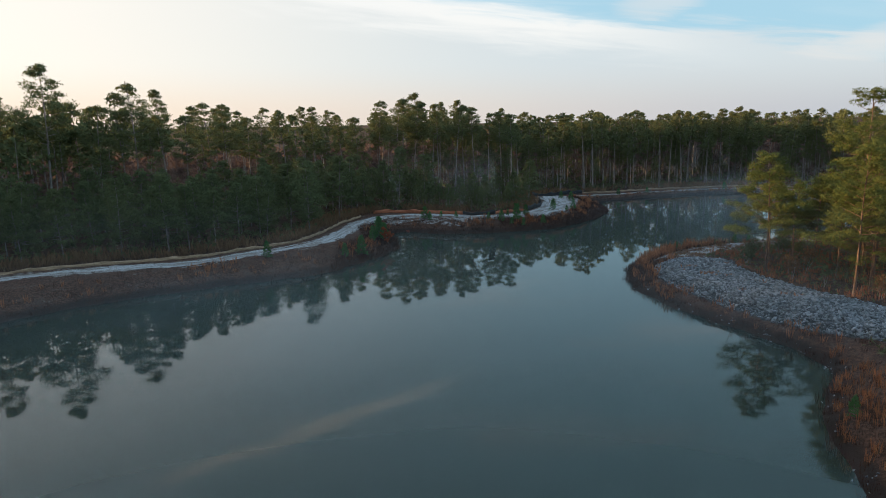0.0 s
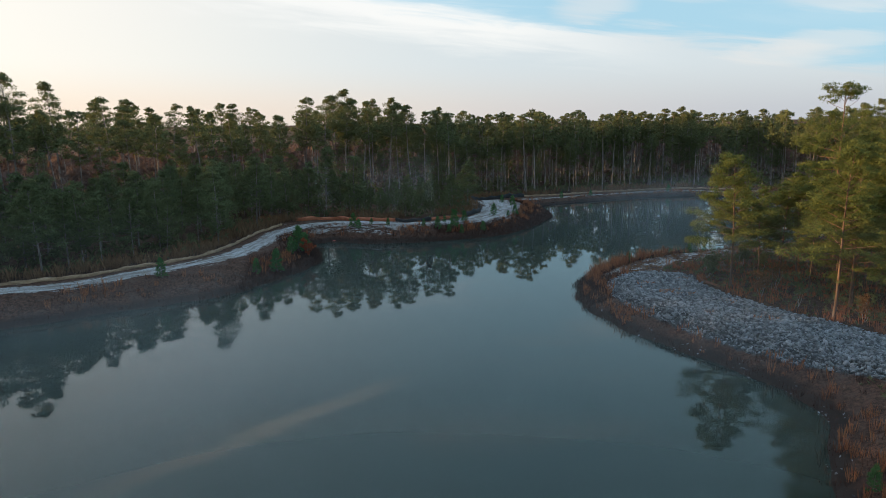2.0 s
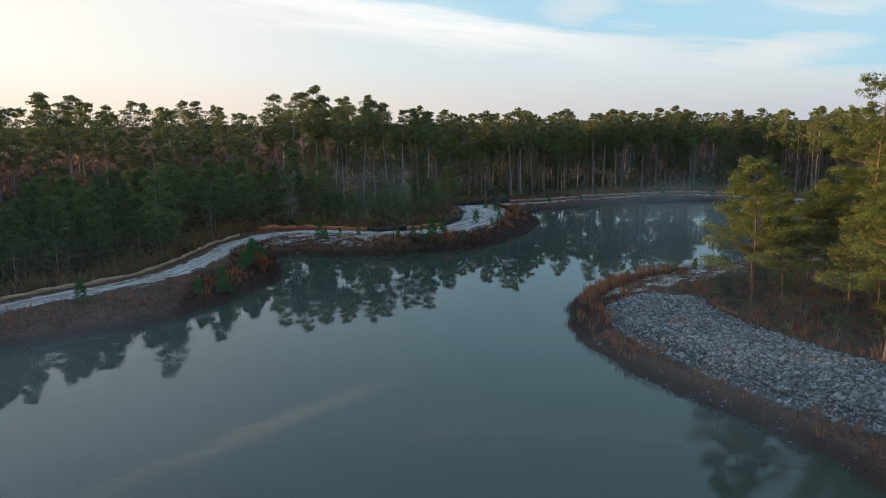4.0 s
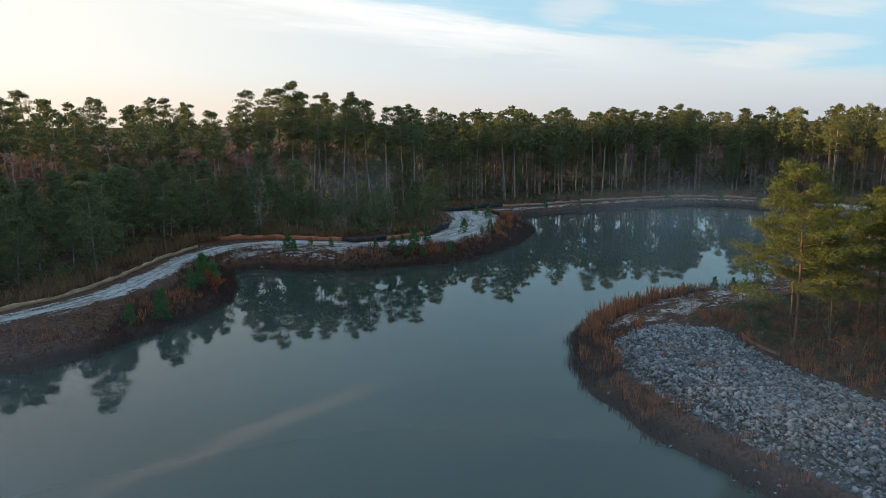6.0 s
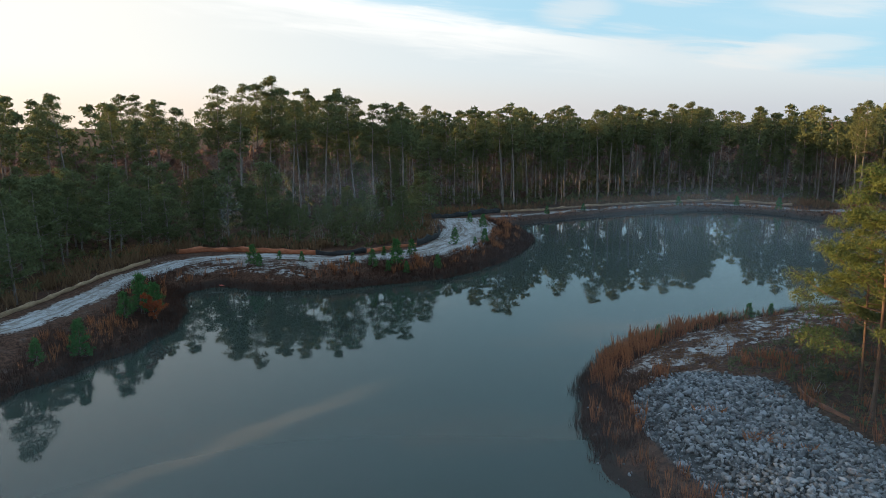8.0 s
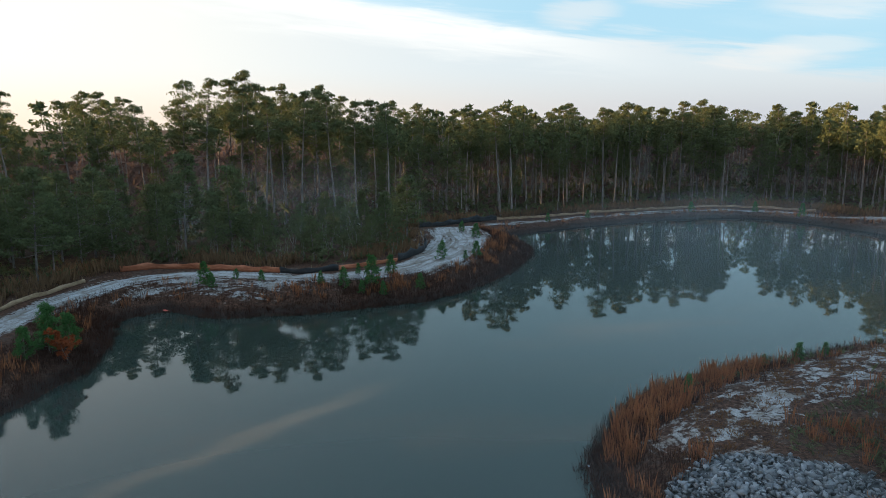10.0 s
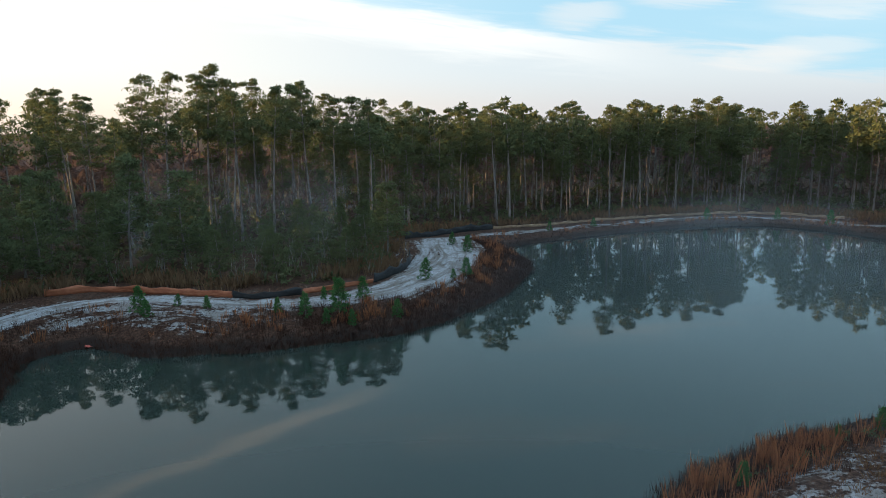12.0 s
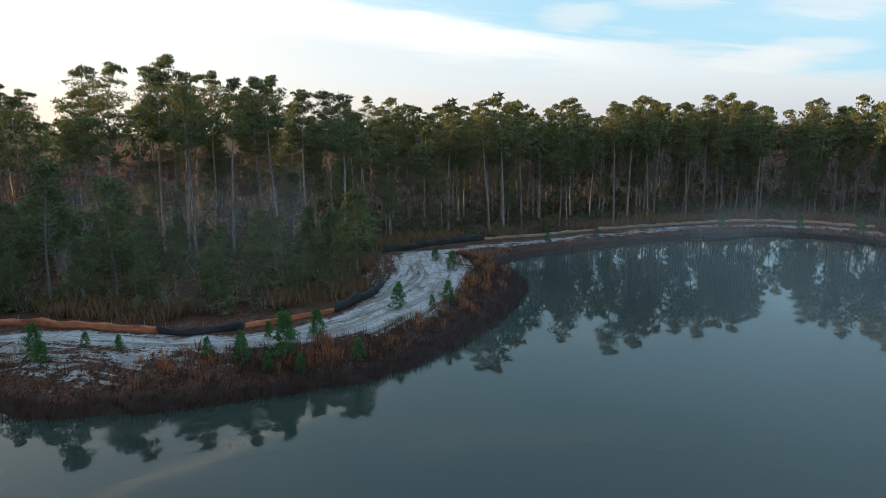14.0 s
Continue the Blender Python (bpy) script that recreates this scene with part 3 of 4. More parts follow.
for s in range(3):
    tree_kind("gold%d" % s, PINE_GOLD, "yellow-green pine lit by low sun on the spit", "pines on the spit", split=True, seed=60 + s, bark=BARK_WARM,
              H=11.5, start=(0.33, 0.35, 0.42)[s], R=(4.0, 3.2, 2.8)[s], limbs=(43, 38, 33)[s], pad=150, leaf=0.20, width=0.027, fat=0.85, flat=0.5, low=0.5, radius=0.11, shape="cone", dead=4, bend=0.7)
tree_kind("lone", PINE_GOLD, "tall slender pine with a small flat top above a golden crown", "pines on the spit", split=True, seed=71, bark=BARK_WARM,
          H=15.6, start=0.36, R=4.6, limbs=54, pad=150, leaf=0.20, width=0.027, flat=0.5, low=0.5, radius=0.15, shape="cone", dead=4, bare=(0.775, 0.875), fat=0.85)
for s in range(3):
    tree_kind("sapling%d" % s, PINE_SAPLING, "small bright green pine sapling on the sandy bank", "pine saplings on the bank", name="pine_sapling", seed=80 + s,
              H=1.7, start=0.05, R=0.62, limbs=52, pad=30, leaf=0.20, width=0.013, radius=0.025, shape="cone", dead=0, bend=0.4, fat=0.34, flat=0.9)

RNG = np.random.default_rng(5)


def scatter(n, box, gap, allow, rng, start=()):
    """Random places in a box, no two nearer than gap, where allow says yes."""
    x0, y0, x1, y1 = box
    X = np.stack([rng.uniform(x0, x1, n), rng.uniform(y0, y1, n)], 1)
    X = X[allow(X)]
    kept = [np.array(p) for p in start]
    base = len(kept)
    for p in X:
        if not kept or np.min(np.hypot(*(np.array(kept) - p).T)) > gap:
            kept.append(p)
    return np.array(kept[base:])


FOREST_LINE = smooth_line([(-90, 36), (-62, 55), (-47, 62.5), (-38, 67), (-28, 70.6), (-22, 75.6), (-17.8, 80), (-16, 87), (-15.2, 93), (-13, 100), (-9, 104.5), (-3, 104.5), (3, 102.2), (8, 102.5), (12, 105), (14.5, 109), (15.3, 116), (15, 124), (18, 131), (24, 134.5), (30, 136), (38, 138.5), (46, 141), (53, 143), (62, 143.8), (70, 142), (76, 135), (80, 122), (83, 108), (84, 96), (78, 88)])
WOODS = np.concatenate([FOREST_LINE, [(330, 60), (330, 330), (-330, 330), (-330, -60), (-72, -60), (-85, 10)]])


def depth_in_woods(X):
    d, _ = line_distance(X, FOREST_LINE)
    return np.where(inside(X, WOODS), d, -d)


def in_view(X, margin=4):
    """The part of the plan in front of the whole walk."""
    ax = np.degrees(np.arctan2(X[:, 0], X[:, 1] + 12))
    return (ax > -40 - margin) & (ax < 44 + margin)


# a gap in the trees at the far corner of the pond
CLEARING = [(64.5, 138), (69.5, 137.5), (80, 156), (74, 159)]


def young_zone(X):
    return (depth_in_woods(X) < 21 - 0.25 * np.clip(X[:, 0] + 5, 0, 60)) & (X[:, 0] < 17) & (X[:, 1] < 127)


def tall_height(x, y):
    """Height of the tall pines over the plan."""
    h = 15.2 + 2.6 * math.exp(-((x + 8) / 11) ** 2) + 2.2 / (1 + math.exp((x + 32) / 6))
    return h


# the tall crowns that stand out against the sky
HEROES = [(-5.5, 137, 18.8, 3), (-12, 129.6, 17.5, 0), (-8.4, 126, 17.2, 5), (2.7, 150.5, 17.9, 2), (5.9, 156, 16.6, 1), (-7.7, 138, 18.1, 4), (-27.1, 146, 16.9, 1), (-35.7, 134, 16.6, 5), (-37, 120, 16.7, 0), (-47.6, 117, 19, 3), (-29.8, 146.8, 16.9, 2), (-24, 145.3, 16, 6), (-48, 133, 16.3, 4), (-55.4, 128.6, 15, 1), (16, 176, 16.3, 3), (78, 170, 15.2, 2), (78.6, 124, 14.8, 0), (-2, 127.5, 14.8, 6), (2.5, 126, 15.8, 2), (6.5, 128, 16, 6), (9, 129.6, 15.2, 4), (11.6, 131.5, 15.5, 1), (4.4, 131.5, 16.6, 3), (-0.5, 124, 15.2, 4), (-5, 130, 17, 1), (-50, 86, 20.6, 3), (-56.5, 85, 20, 2), (-41, 92, 18.8, 0), (-61, 94, 19, 5), (29.3, 138.2, 14.8, 6), (45.8, 142, 14.6, 6), (53, 150, 14.9, 5)]
for n, (x, y, h, k) in enumerate(HEROES):
    plant("tall%d" % k, x, y, h / 17.0, n * 73.0)


def ok_tall(X):
    dw = depth_in_woods(X)
    return (dw > 0.8) & (dw < 30) & in_view(X) & ~young_zone(X) & ~inside(X, CLEARING)


PINES = scatter(2600, (-95, 40, 105, 190), 3.0, ok_tall, RNG, [(x, y) for x, y, _, _ in HEROES])
ORDER = np.argsort(depth_in_woods(PINES))[:265]
BEHIND = []
for n, i in enumerate(ORDER):
    x, y = PINES[i]
    h = tall_height(x, y) * (RNG.uniform(0.70, 1.04) if RNG.uniform() < 0.72 else RNG.uniform(0.52, 0.74))
    s = RNG.integers(7)
    if n < 125:
        plant("tall%d" % s, x, y, h / 17.0, RNG.uniform(0, 360), tilt=RNG.uniform(-2, 2))
    else:
        BEHIND.append((x, y, float(height(np.array([[x, y]]))[0]) - 0.05, h / 17.0))

MIDS = scatter(900, (-60, 70, 84, 165), 4.2, lambda X: (depth_in_woods(X) > 3) & (depth_in_woods(X) < 24) & in_view(X) & ~inside(X, CLEARING) & ~young_zone(X), RNG)
for n, (x, y) in enumerate(MIDS[:64]):
    plant("mid%d" % (n % 3), x, y, RNG.uniform(6.5, 11.5) / 10.5, RNG.uniform(0, 360), tilt=RNG.uniform(-3, 3))

# young pines between the track and the tall trees
YOUNG_FIRST = [(-16.8, 84.2, 8.4), (-15, 97.4, 8.9), (-15.1, 109, 8.4), (-7, 109.6, 9.6), (-18.8, 93, 8.4), (-33, 102.8, 8.3), (-2.8, 110.4, 8.6), (14.4, 111.2, 7.0), (14.2, 120.5, 5.2), (12.5, 115.5, 5.0), (-12.2, 105.5, 6.8)]
for n, (x, y, h) in enumerate(YOUNG_FIRST):
    plant("young%d" % (n % 4), x, y, h / 8.5, n * 57.0, wide=1.2)
YOUNG = scatter(1500, (-75, 45, 14, 135), 2.7, lambda X: young_zone(X) & (depth_in_woods(X) > 1.6) & in_view(X), RNG, [(x, y) for x, y, _ in YOUNG_FIRST])
for x, y in YOUNG[:135]:
    near_cove = 1.0 / (1.0 + math.exp(-(x + 9) / 2.0))
    h = RNG.uniform(5.6, 8.6) * (1 - 0.45 * near_cove)
    plant("young%d" % RNG.integers(4), x, y, h / 8.5, RNG.uniform(0, 360), tilt=RNG.uniform(-3, 3))

# pines on the spit
SPIT = [("lone", 37.8, 59.0, 15.7), ("gold0", 28.9, 58.9, 10.3), ("gold1", 31.2, 49.6, 11.4), ("gold2", 30.4, 61.5, 8.4), ("gold1", 34.5, 52.5, 11.6), ("gold0", 38.5, 54.0, 12.3), ("gold2", 33.5, 63.5, 7.6), ("gold1", 37.5, 66.5, 6.8), ("gold2", 41.5, 60.0, 11.8), ("gold1", 44.0, 67.0, 10.0), ("gold1", 48.0, 73.0, 9.5), ("gold0", 33.4, 51.2, 8.2), ("gold2", 32.8, 46.6, 7.6), ("gold1", 35.4, 55.6, 9.4), ("gold0", 34.6, 61.4, 8.2), ("gold2", 32.0, 60.2, 6.4), ("gold2", 36.4, 49.4, 8.8), ("gold1", 40.2, 57.4, 9.6), ("gold2", 36.8, 62.6, 8.6), ("gold2", 39.6, 64.0, 9.0), ("gold1", 41.8, 50.6, 9.8), ("gold2", 33.2, 55.4, 7.4), ("gold1", 43.4, 62.4, 9.2), ("gold0", 45.5, 56.0, 10.5)]
for n, (k, x, y, h) in enumerate(SPIT):
    plant(k, x, y, h / (15.6 if k == "lone" else 11.5), n * 97.0 - 90.0, tilt=6.5 if k == "lone" else 1.5)

# saplings on the banks
SAPLINGS = [(9.9, 95.4, 1.0), (-1.8, 96.6, 1.2), (19.4, 104.2, 0.8), (-2.6, 97.6, 1.7), (-0.2, 98.2, 0.8), (2.0, 97.0, 0.9), (6.7, 96.3, 1.0), (8.5, 96.0, 1.5), (9.6, 98.2, 0.9), (10.7, 96.5, 2.3), (11.6, 95.3, 1.1), (12.3, 98.4, 1.6), (14.6, 96.7, 1.2), (17.1, 103.3, 1.6), (20.6, 105.1, 1.5), (-9.3, 75.9, 2.2), (-11, 74.1, 1.4), (-8, 83.1, 2.7), (-7.5, 84.6, 2.1), (-18.5, 69.7, 1.7), (-8.6, 81.6, 1.8), (22.0, 114.5, 1.5), (21.0, 118.5, 1.2), (34.5, 131.3, 1.2), (41, 134.2, 1.1), (58, 138, 1.5), (66.8, 136, 1.6), (70.8, 131, 1.8), (25.6, 72.4, 0.9), (31.0, 75.0, 0.7), (33.2, 75.4, 1.0), (20.4, 31.5, 1.0), (35.0, 75.8, 0.8)]
for n, (x, y, h) in enumerate(SAPLINGS):
    plant("sapling%d" % (n % 3), x, y, h / 1.7, n * 41.0)


# ---------------------------------------------------------------- shrubs
def shrub(x, y, h, seed, leaf, label, name="shrub", leaves=16, group="shrubs at the forest edge"):
    """A many-stemmed shrub: pale crooked stems under a loose crown."""
    rng = np.random.default_rng(seed)
    root = tagged(new(name), label, "shrub", group)
    root.matrix_basis = pose(x, y, float(height(np.array([[x, y]]))[0]) - 0.05)
    tips = []
    for k in range(rng.integers(3, 6)):
        a, p, pts = rng.uniform(0, 6.28), np.array([rng.normal() * 0.1, rng.normal() * 0.1, 0.0]), []
        top = h * rng.uniform(0.7, 1.0)
        for q in range(6):
            pts.append(p.copy())
            p = p + np.array([math.cos(a) * 0.10 * h * rng.uniform(0, 1), math.sin(a) * 0.10 * h * rng.uniform(0, 1), top / 5])
            a += rng.normal() * 0.7
        wood = [tube(pts, np.linspace(0.026, 0.007, 6) * (h / 2.5) ** 0.5, 5)]
        for q in range(4):
            b = pts[rng.integers(2, 6)]
            g = rng.uniform(0, 6.28)
            e = b + np.array([math.cos(g), math.sin(g), 0.9]) * h * rng.uniform(0.10, 0.22)
            wood.append(tube([b, e], [0.009, 0.004], 3))
            tips.append(e)
        tips.append(pts[-1])
        part("stem", tri_mesh("stem", *join(wood), TWIG, True), root)
    if leaves:
        C = np.array(tips)
        C = np.concatenate([C + rng.normal(size=C.shape) * 0.12 * h * 0.6 for _ in range(3)])
        part("foliage", tri_mesh("foliage", *tufts(C, 0.20, leaves, rng, 0.16, 0.3), leaf), root)
    return root


SHRUBS = [(6.7, 108.7, 3.0), (6.2, 106.8, 2.6), (2.8, 103.6, 2.4), (0.8, 104.6, 2.6), (-4, 107.2, 2.8), (10.3, 106.2, 2.7), (8.4, 104.4, 2.2), (4.6, 105.2, 2.4), (11.8, 108.6, 2.8), (-7.2, 106.4, 2.2), (12.8, 105.6, 2.0), (13.6, 108.2, 2.4), (3.2, 109.4, 3.2), (9.0, 111, 3.4), (-1.4, 106.2, 2.3)]
for n, (x, y, h) in enumerate(SHRUBS):
    bare = n in (2, 3, 4, 9, 14)
    shrub(x, y, h, 300 + n, SHRUB, "bare pale-stemmed shrub behind the silt fence" if bare else "olive-leaved shrub with pale crooked stems behind the silt fence", leaves=4 if bare else 15)
shrub(-6.7, 82.5, 1.95, 340, RUST_LEAF, "rust-red shrub on the point of the bank", leaves=70, group="shrubs on the bank")
for n, (x, y, h) in enumerate([(29.6, 55.6, 1.6), (28.6, 61.8, 1.4), (29.9, 64.2, 1.5), (31.8, 57.6, 1.8), (32.6, 61.0, 2.0), (30.6, 52.8, 1.6), (33.0, 49.0, 1.8), (34.0, 66.5, 1.7)]):
    shrub(x, y, h, 360 + n, SHRUB if n % 3 else WEED_TAN, "olive shrub among rusty grass under the pines", leaves=16, group="shrubs on the spit")


def bare_tree(x, y, h, seed):
    """A leafless hardwood: a slender trunk that forks again and again into fine pale twigs."""
    rng = np.random.default_rng(seed)
    root = tagged(new("bare_tree"), "leafless pale grey hardwood among the pines", "tree", "leafless trees in the woods")
    root.matrix_basis = pose(x, y, float(height(np.array([[x, y]]))[0]) - 0.05)
    P = trunk_line(h * 0.8, 0.6, rng)
    part("trunk", tri_mesh("trunk", *tube(P, np.linspace(0.15, 0.05, len(P)), 6), TWIG, True), root)

    def fork(a, d, ln, r, deep, out):
        m = a + d * ln * 0.5 + rng.normal(size=3) * 0.05 * ln
        e = a + d * ln
        out.append(tube([a, m, e], [r, r * 0.8, r * 0.5], 3))
        if deep:
            for _ in range(3):
                q = d + rng.normal(size=3) * 0.42 + np.array([0, 0, 0.15])
                fork(m if rng.uniform() < 0.35 else e, q / np.linalg.norm(q), ln * rng.uniform(0.5, 0.75), r * 0.55, deep - 1, out)

    for k in range(11):
        f = rng.uniform(0.5, 1.0) if k < 9 else 1.0
        a = np.array([np.interp(f, np.linspace(0, 1, len(P)), P[:, q]) for q in range(3)])
        g = rng.uniform(0, 6.28)
        d = np.array([math.cos(g) * 0.55, math.sin(g) * 0.55, 0.85])
        out = []
        fork(a, d / np.linalg.norm(d), h * 0.10 * (1.25 - 0.5 * f), 0.040, 3, out)
        part("limb", tri_mesh("limb", *join(out), TWIG, True), root)


for n, (x, y, h) in enumerate([(22.6, 148, 15.0), (24.8, 151, 14.6), (37.7, 151, 14.2), (-24.5, 142, 14.6), (58, 156, 13.6)]):
    bare_tree(x, y, h, 500 + n)


def scrap(x, y):
    """A crumpled red sheet washed up on the shore."""
    rng = np.random.default_rng(4)
    bm = bmesh.new()
    bmesh.ops.create_grid(bm, x_segments=6, y_segments=4, size=0.2)
    for v in bm.verts:
        v.co.z = rng.uniform(0.0, 0.09)
        v.co.x *= 1.0 + rng.uniform(-0.15, 0.15)
    bmesh.ops.solidify(bm, geom=bm.faces[:], thickness=0.01)
    me = bpy.data.meshes.new("red_scrap")
    bm.to_mesh(me)
    bm.free()
    me.materials.append(cloth_material("red_plastic", (0.42, 0.07, 0.05), (0.55, 0.14, 0.09)))
    ob = tagged(new("red_scrap", me), "crumpled red plastic scrap on the muddy shore", "litter")
    ob.matrix_basis = pose(x, y, max(0.02, float(height(np.array([[x, y]]))[0])), 6, 4, 30)


scrap(-4.9, 94.9)


# ---------------------------------------------------------------- woods behind the edge, undergrowth
def place_many(pieces, spots, rng):
    """Copies of (V, F) pieces at (x, y, z, scale), turned at random, joined."""
    out = []
    for x, y, z, s in spots:
        V, F = pieces[rng.integers(len(pieces))]
        a = rng.uniform(0, 6.28)
        c, q = math.cos(a), math.sin(a)
        W = np.stack([V[:, 0] * c - V[:, 1] * q, V[:, 0] * q + V[:, 1] * c, V[:, 2]], 1) * s + np.array([x, y, z])
        out.append((W, F))
    return join(out)


def build_far_woods():
    rng = np.random.default_rng(8)
    X = scatter(4200, (-230, 30, 240, 300), 5.0, lambda X: (depth_in_woods(X) > 22) & (depth_in_woods(X) < 90) & in_view(X, 2) & ~inside(X, CLEARING), rng, [tuple(p) for p in PINES[ORDER]])
    X = X[(np.arange(len(X)) % 5 < 3) | (X[:, 0] > 5)][:290]
    # added western pines, partly unseen, to keep the low sun off the spit
    W = scatter(2600, (-130, -10, -50, 112), 4.2, lambda X: (depth_in_woods(X) > np.where(in_view(X, 2), 17, 2)) & (survey(X) > 6), rng)
    X = np.concatenate([X, W[:270]])
    # slender close-set pines of the far bank
    Q = scatter(2500, (14, 128, 105, 175), 2.3, lambda X: (depth_in_woods(X) > 2.5) & (depth_in_woods(X) < 26) & in_view(X) & ~inside(X, CLEARING), rng, [tuple(p) for p in PINES[ORDER]])
    X = np.concatenate([X, Q[:85]])
    spots = [(x, y, 1.5, tall_height(x, y) * rng.uniform(0.70, 0.98) / 17.0) for x, y in X]
    trunks, crowns = [], []
    for s in range(5):
        tr, li, cr = pine_geometry(200 + s, start=0.52 + 0.07 * (s % 3), R=2.7, limbs=16, pad=10, leaf=0.75, width=0.22, flat=0.7, H=17.9, dead=0)
        trunks.append(tr), crowns.append(cr)
    root = tagged(new("far_woods"), "dense pine woods behind the forest edge, with added sun-blocking pines to the west", "woods", kind="stuff")
    part("trunks", tri_mesh("trunks", *place_many(trunks, spots, np.random.default_rng(3)), BARK, True), root)
    part("crowns", tri_mesh("crowns", *place_many(crowns, spots, np.random.default_rng(3)), PINE), root)
    # the rows just behind the edge, in more detail
    trunks, crowns = [], []
    for s in range(4):
        tr, li, cr = pine_geometry(30 + s, start=(0.50, 0.58, 0.64, 0.54)[s], R=(2.8, 2.5, 2.4, 3.0)[s], limbs=(22, 19, 17, 22)[s], pad=40, leaf=0.38, width=0.10, flat=0.62, H=17.9)
        trunks.append(join([tr] + li)), crowns.append(cr)
    part("trunks", tri_mesh("trunks", *place_many(trunks, BEHIND, np.random.default_rng(6)), BARK, True), root)
    part("crowns", tri_mesh("crowns", *place_many(crowns, BEHIND, np.random.default_rng(6)), PINE), root)


build_far_woods()


def build_thicket():
    """Leafless hardwoods and low evergreens that fill the woods between the trunks."""
    rng = np.random.default_rng(14)
    X = np.stack([rng.uniform(-150, 170, 60000), rng.uniform(40, 230, 60000)], 1)
    dw = depth_in_woods(X)
    X = X[(dw > 7) & (dw < 75) & in_view(X) & ~young_zone(X) & ~inside(X, CLEARING)][:7600]
    g = 1.5 + rng.uniform(0, 1, len(X)) ** 0.9 * (4.5 + 5.0 * np.clip(lumps(X, 0.05, 8.0) + 0.5, 0, 1))
    V, F = tufts(np.column_stack([X, g]), rng.uniform(0.8, 1.5, len(X)), 11, rng, 0.055, 0.9)
    tagged(new("bare_thicket", tri_mesh("bare_thicket", V, F, TWIGGY)), "leafless brown hardwood thicket between pine trunks", "thicket", kind="stuff")
    far = np.stack([rng.uniform(-230, 260, 40000), rng.uniform(60, 300, 40000)], 1)
    dw = depth_in_woods(far)
    far = far[(dw > 60) & (dw < 115) & in_view(far)][:4200]
    high = np.where(far[:, 0] < 0, 6.5, 10.5)
    V, F = tufts(np.column_stack([far, 1.5 + high * rng.uniform(0, 1, len(far)) ** 1.3]), rng.uniform(1.8, 3.0, len(far)), 10, rng, 0.2, 0.1)
    tagged(new("far_thicket", tri_mesh("far_thicket", V, F, TWIGGY)), "brown thicket deep in the woods", "thicket", kind="stuff")
    E = X[::4]
    g = 1.5 + rng.uniform(0, 1, len(E)) * 4.5
    V, F = tufts(np.column_stack([E, g]), rng.uniform(0.8, 1.4, len(E)), 12, rng, 0.16, 0.2)
    tagged(new("evergreen_understory", tri_mesh("evergreen_understory", V, F, SHRUB)), "dark evergreen understory inside the woods", "undergrowth", kind="stuff")


build_thicket()


def build_undergrowth():
    rng = np.random.default_rng(12)
    X = np.stack([rng.uniform(-90, 110, 30000), rng.uniform(40, 185, 30000)], 1)
    dw = depth_in_woods(X)
    X = X[(dw > 0.3) & (dw < 34) & in_view(X)]
    dw = depth_in_woods(X)
    keep = rng.uniform(0, 1, len(X)) < np.clip(1.1 - dw / 40, 0.3, 1)
    X = X[keep][:7500]
    patch = np.clip(lumps(X, 0.16, 5.0) + 0.45, 0.08, 1)
    z = height(X) + rng.uniform(0.1, 1.0, len(X)) * 2.6 * patch
    V, F = tufts(np.column_stack([X, z]), rng.uniform(0.35, 0.7, len(X)), 13, rng, 0.15, 0.4)
    ob = new("undergrowth", tri_mesh("undergrowth", V, F, SHRUB))
    tagged(ob, "dark evergreen shrubs filling the forest floor", "undergrowth", kind="stuff")
    # spit side
    S = np.stack([rng.uniform(26, 62, 12000), rng.uniform(32, 80, 12000)], 1)
    d = survey(S)
    dr, _ = line_distance(S, RIPRAP, True)
    ds, _ = line_distance(S, SPIT_TRACK)
    S = S[(d > 2.5) & ~inside(S, RIPRAP) & (dr > 0.7) & (ds > 2.2)][:5200]
    z = height(S) + rng.uniform(0.05, 1.0, len(S)) * np.where((S[:, 0] > 31) & (survey(S) > 9) & (S[:, 1] < 68), 3.0, 0.8) * np.clip(lumps(S, 0.3, 2.0) + 0.35, 0.1, 1)
    V, F = tufts(np.column_stack([S, z]), rng.uniform(0.16, 0.34, len(S)), 16, rng, 0.10, 0.4)
    ob = new("undergrowth", tri_mesh("undergrowth", V, F, SHRUB))
    tagged(ob, "olive shrubs under the pines of the spit", "undergrowth", kind="stuff")


build_undergrowth()


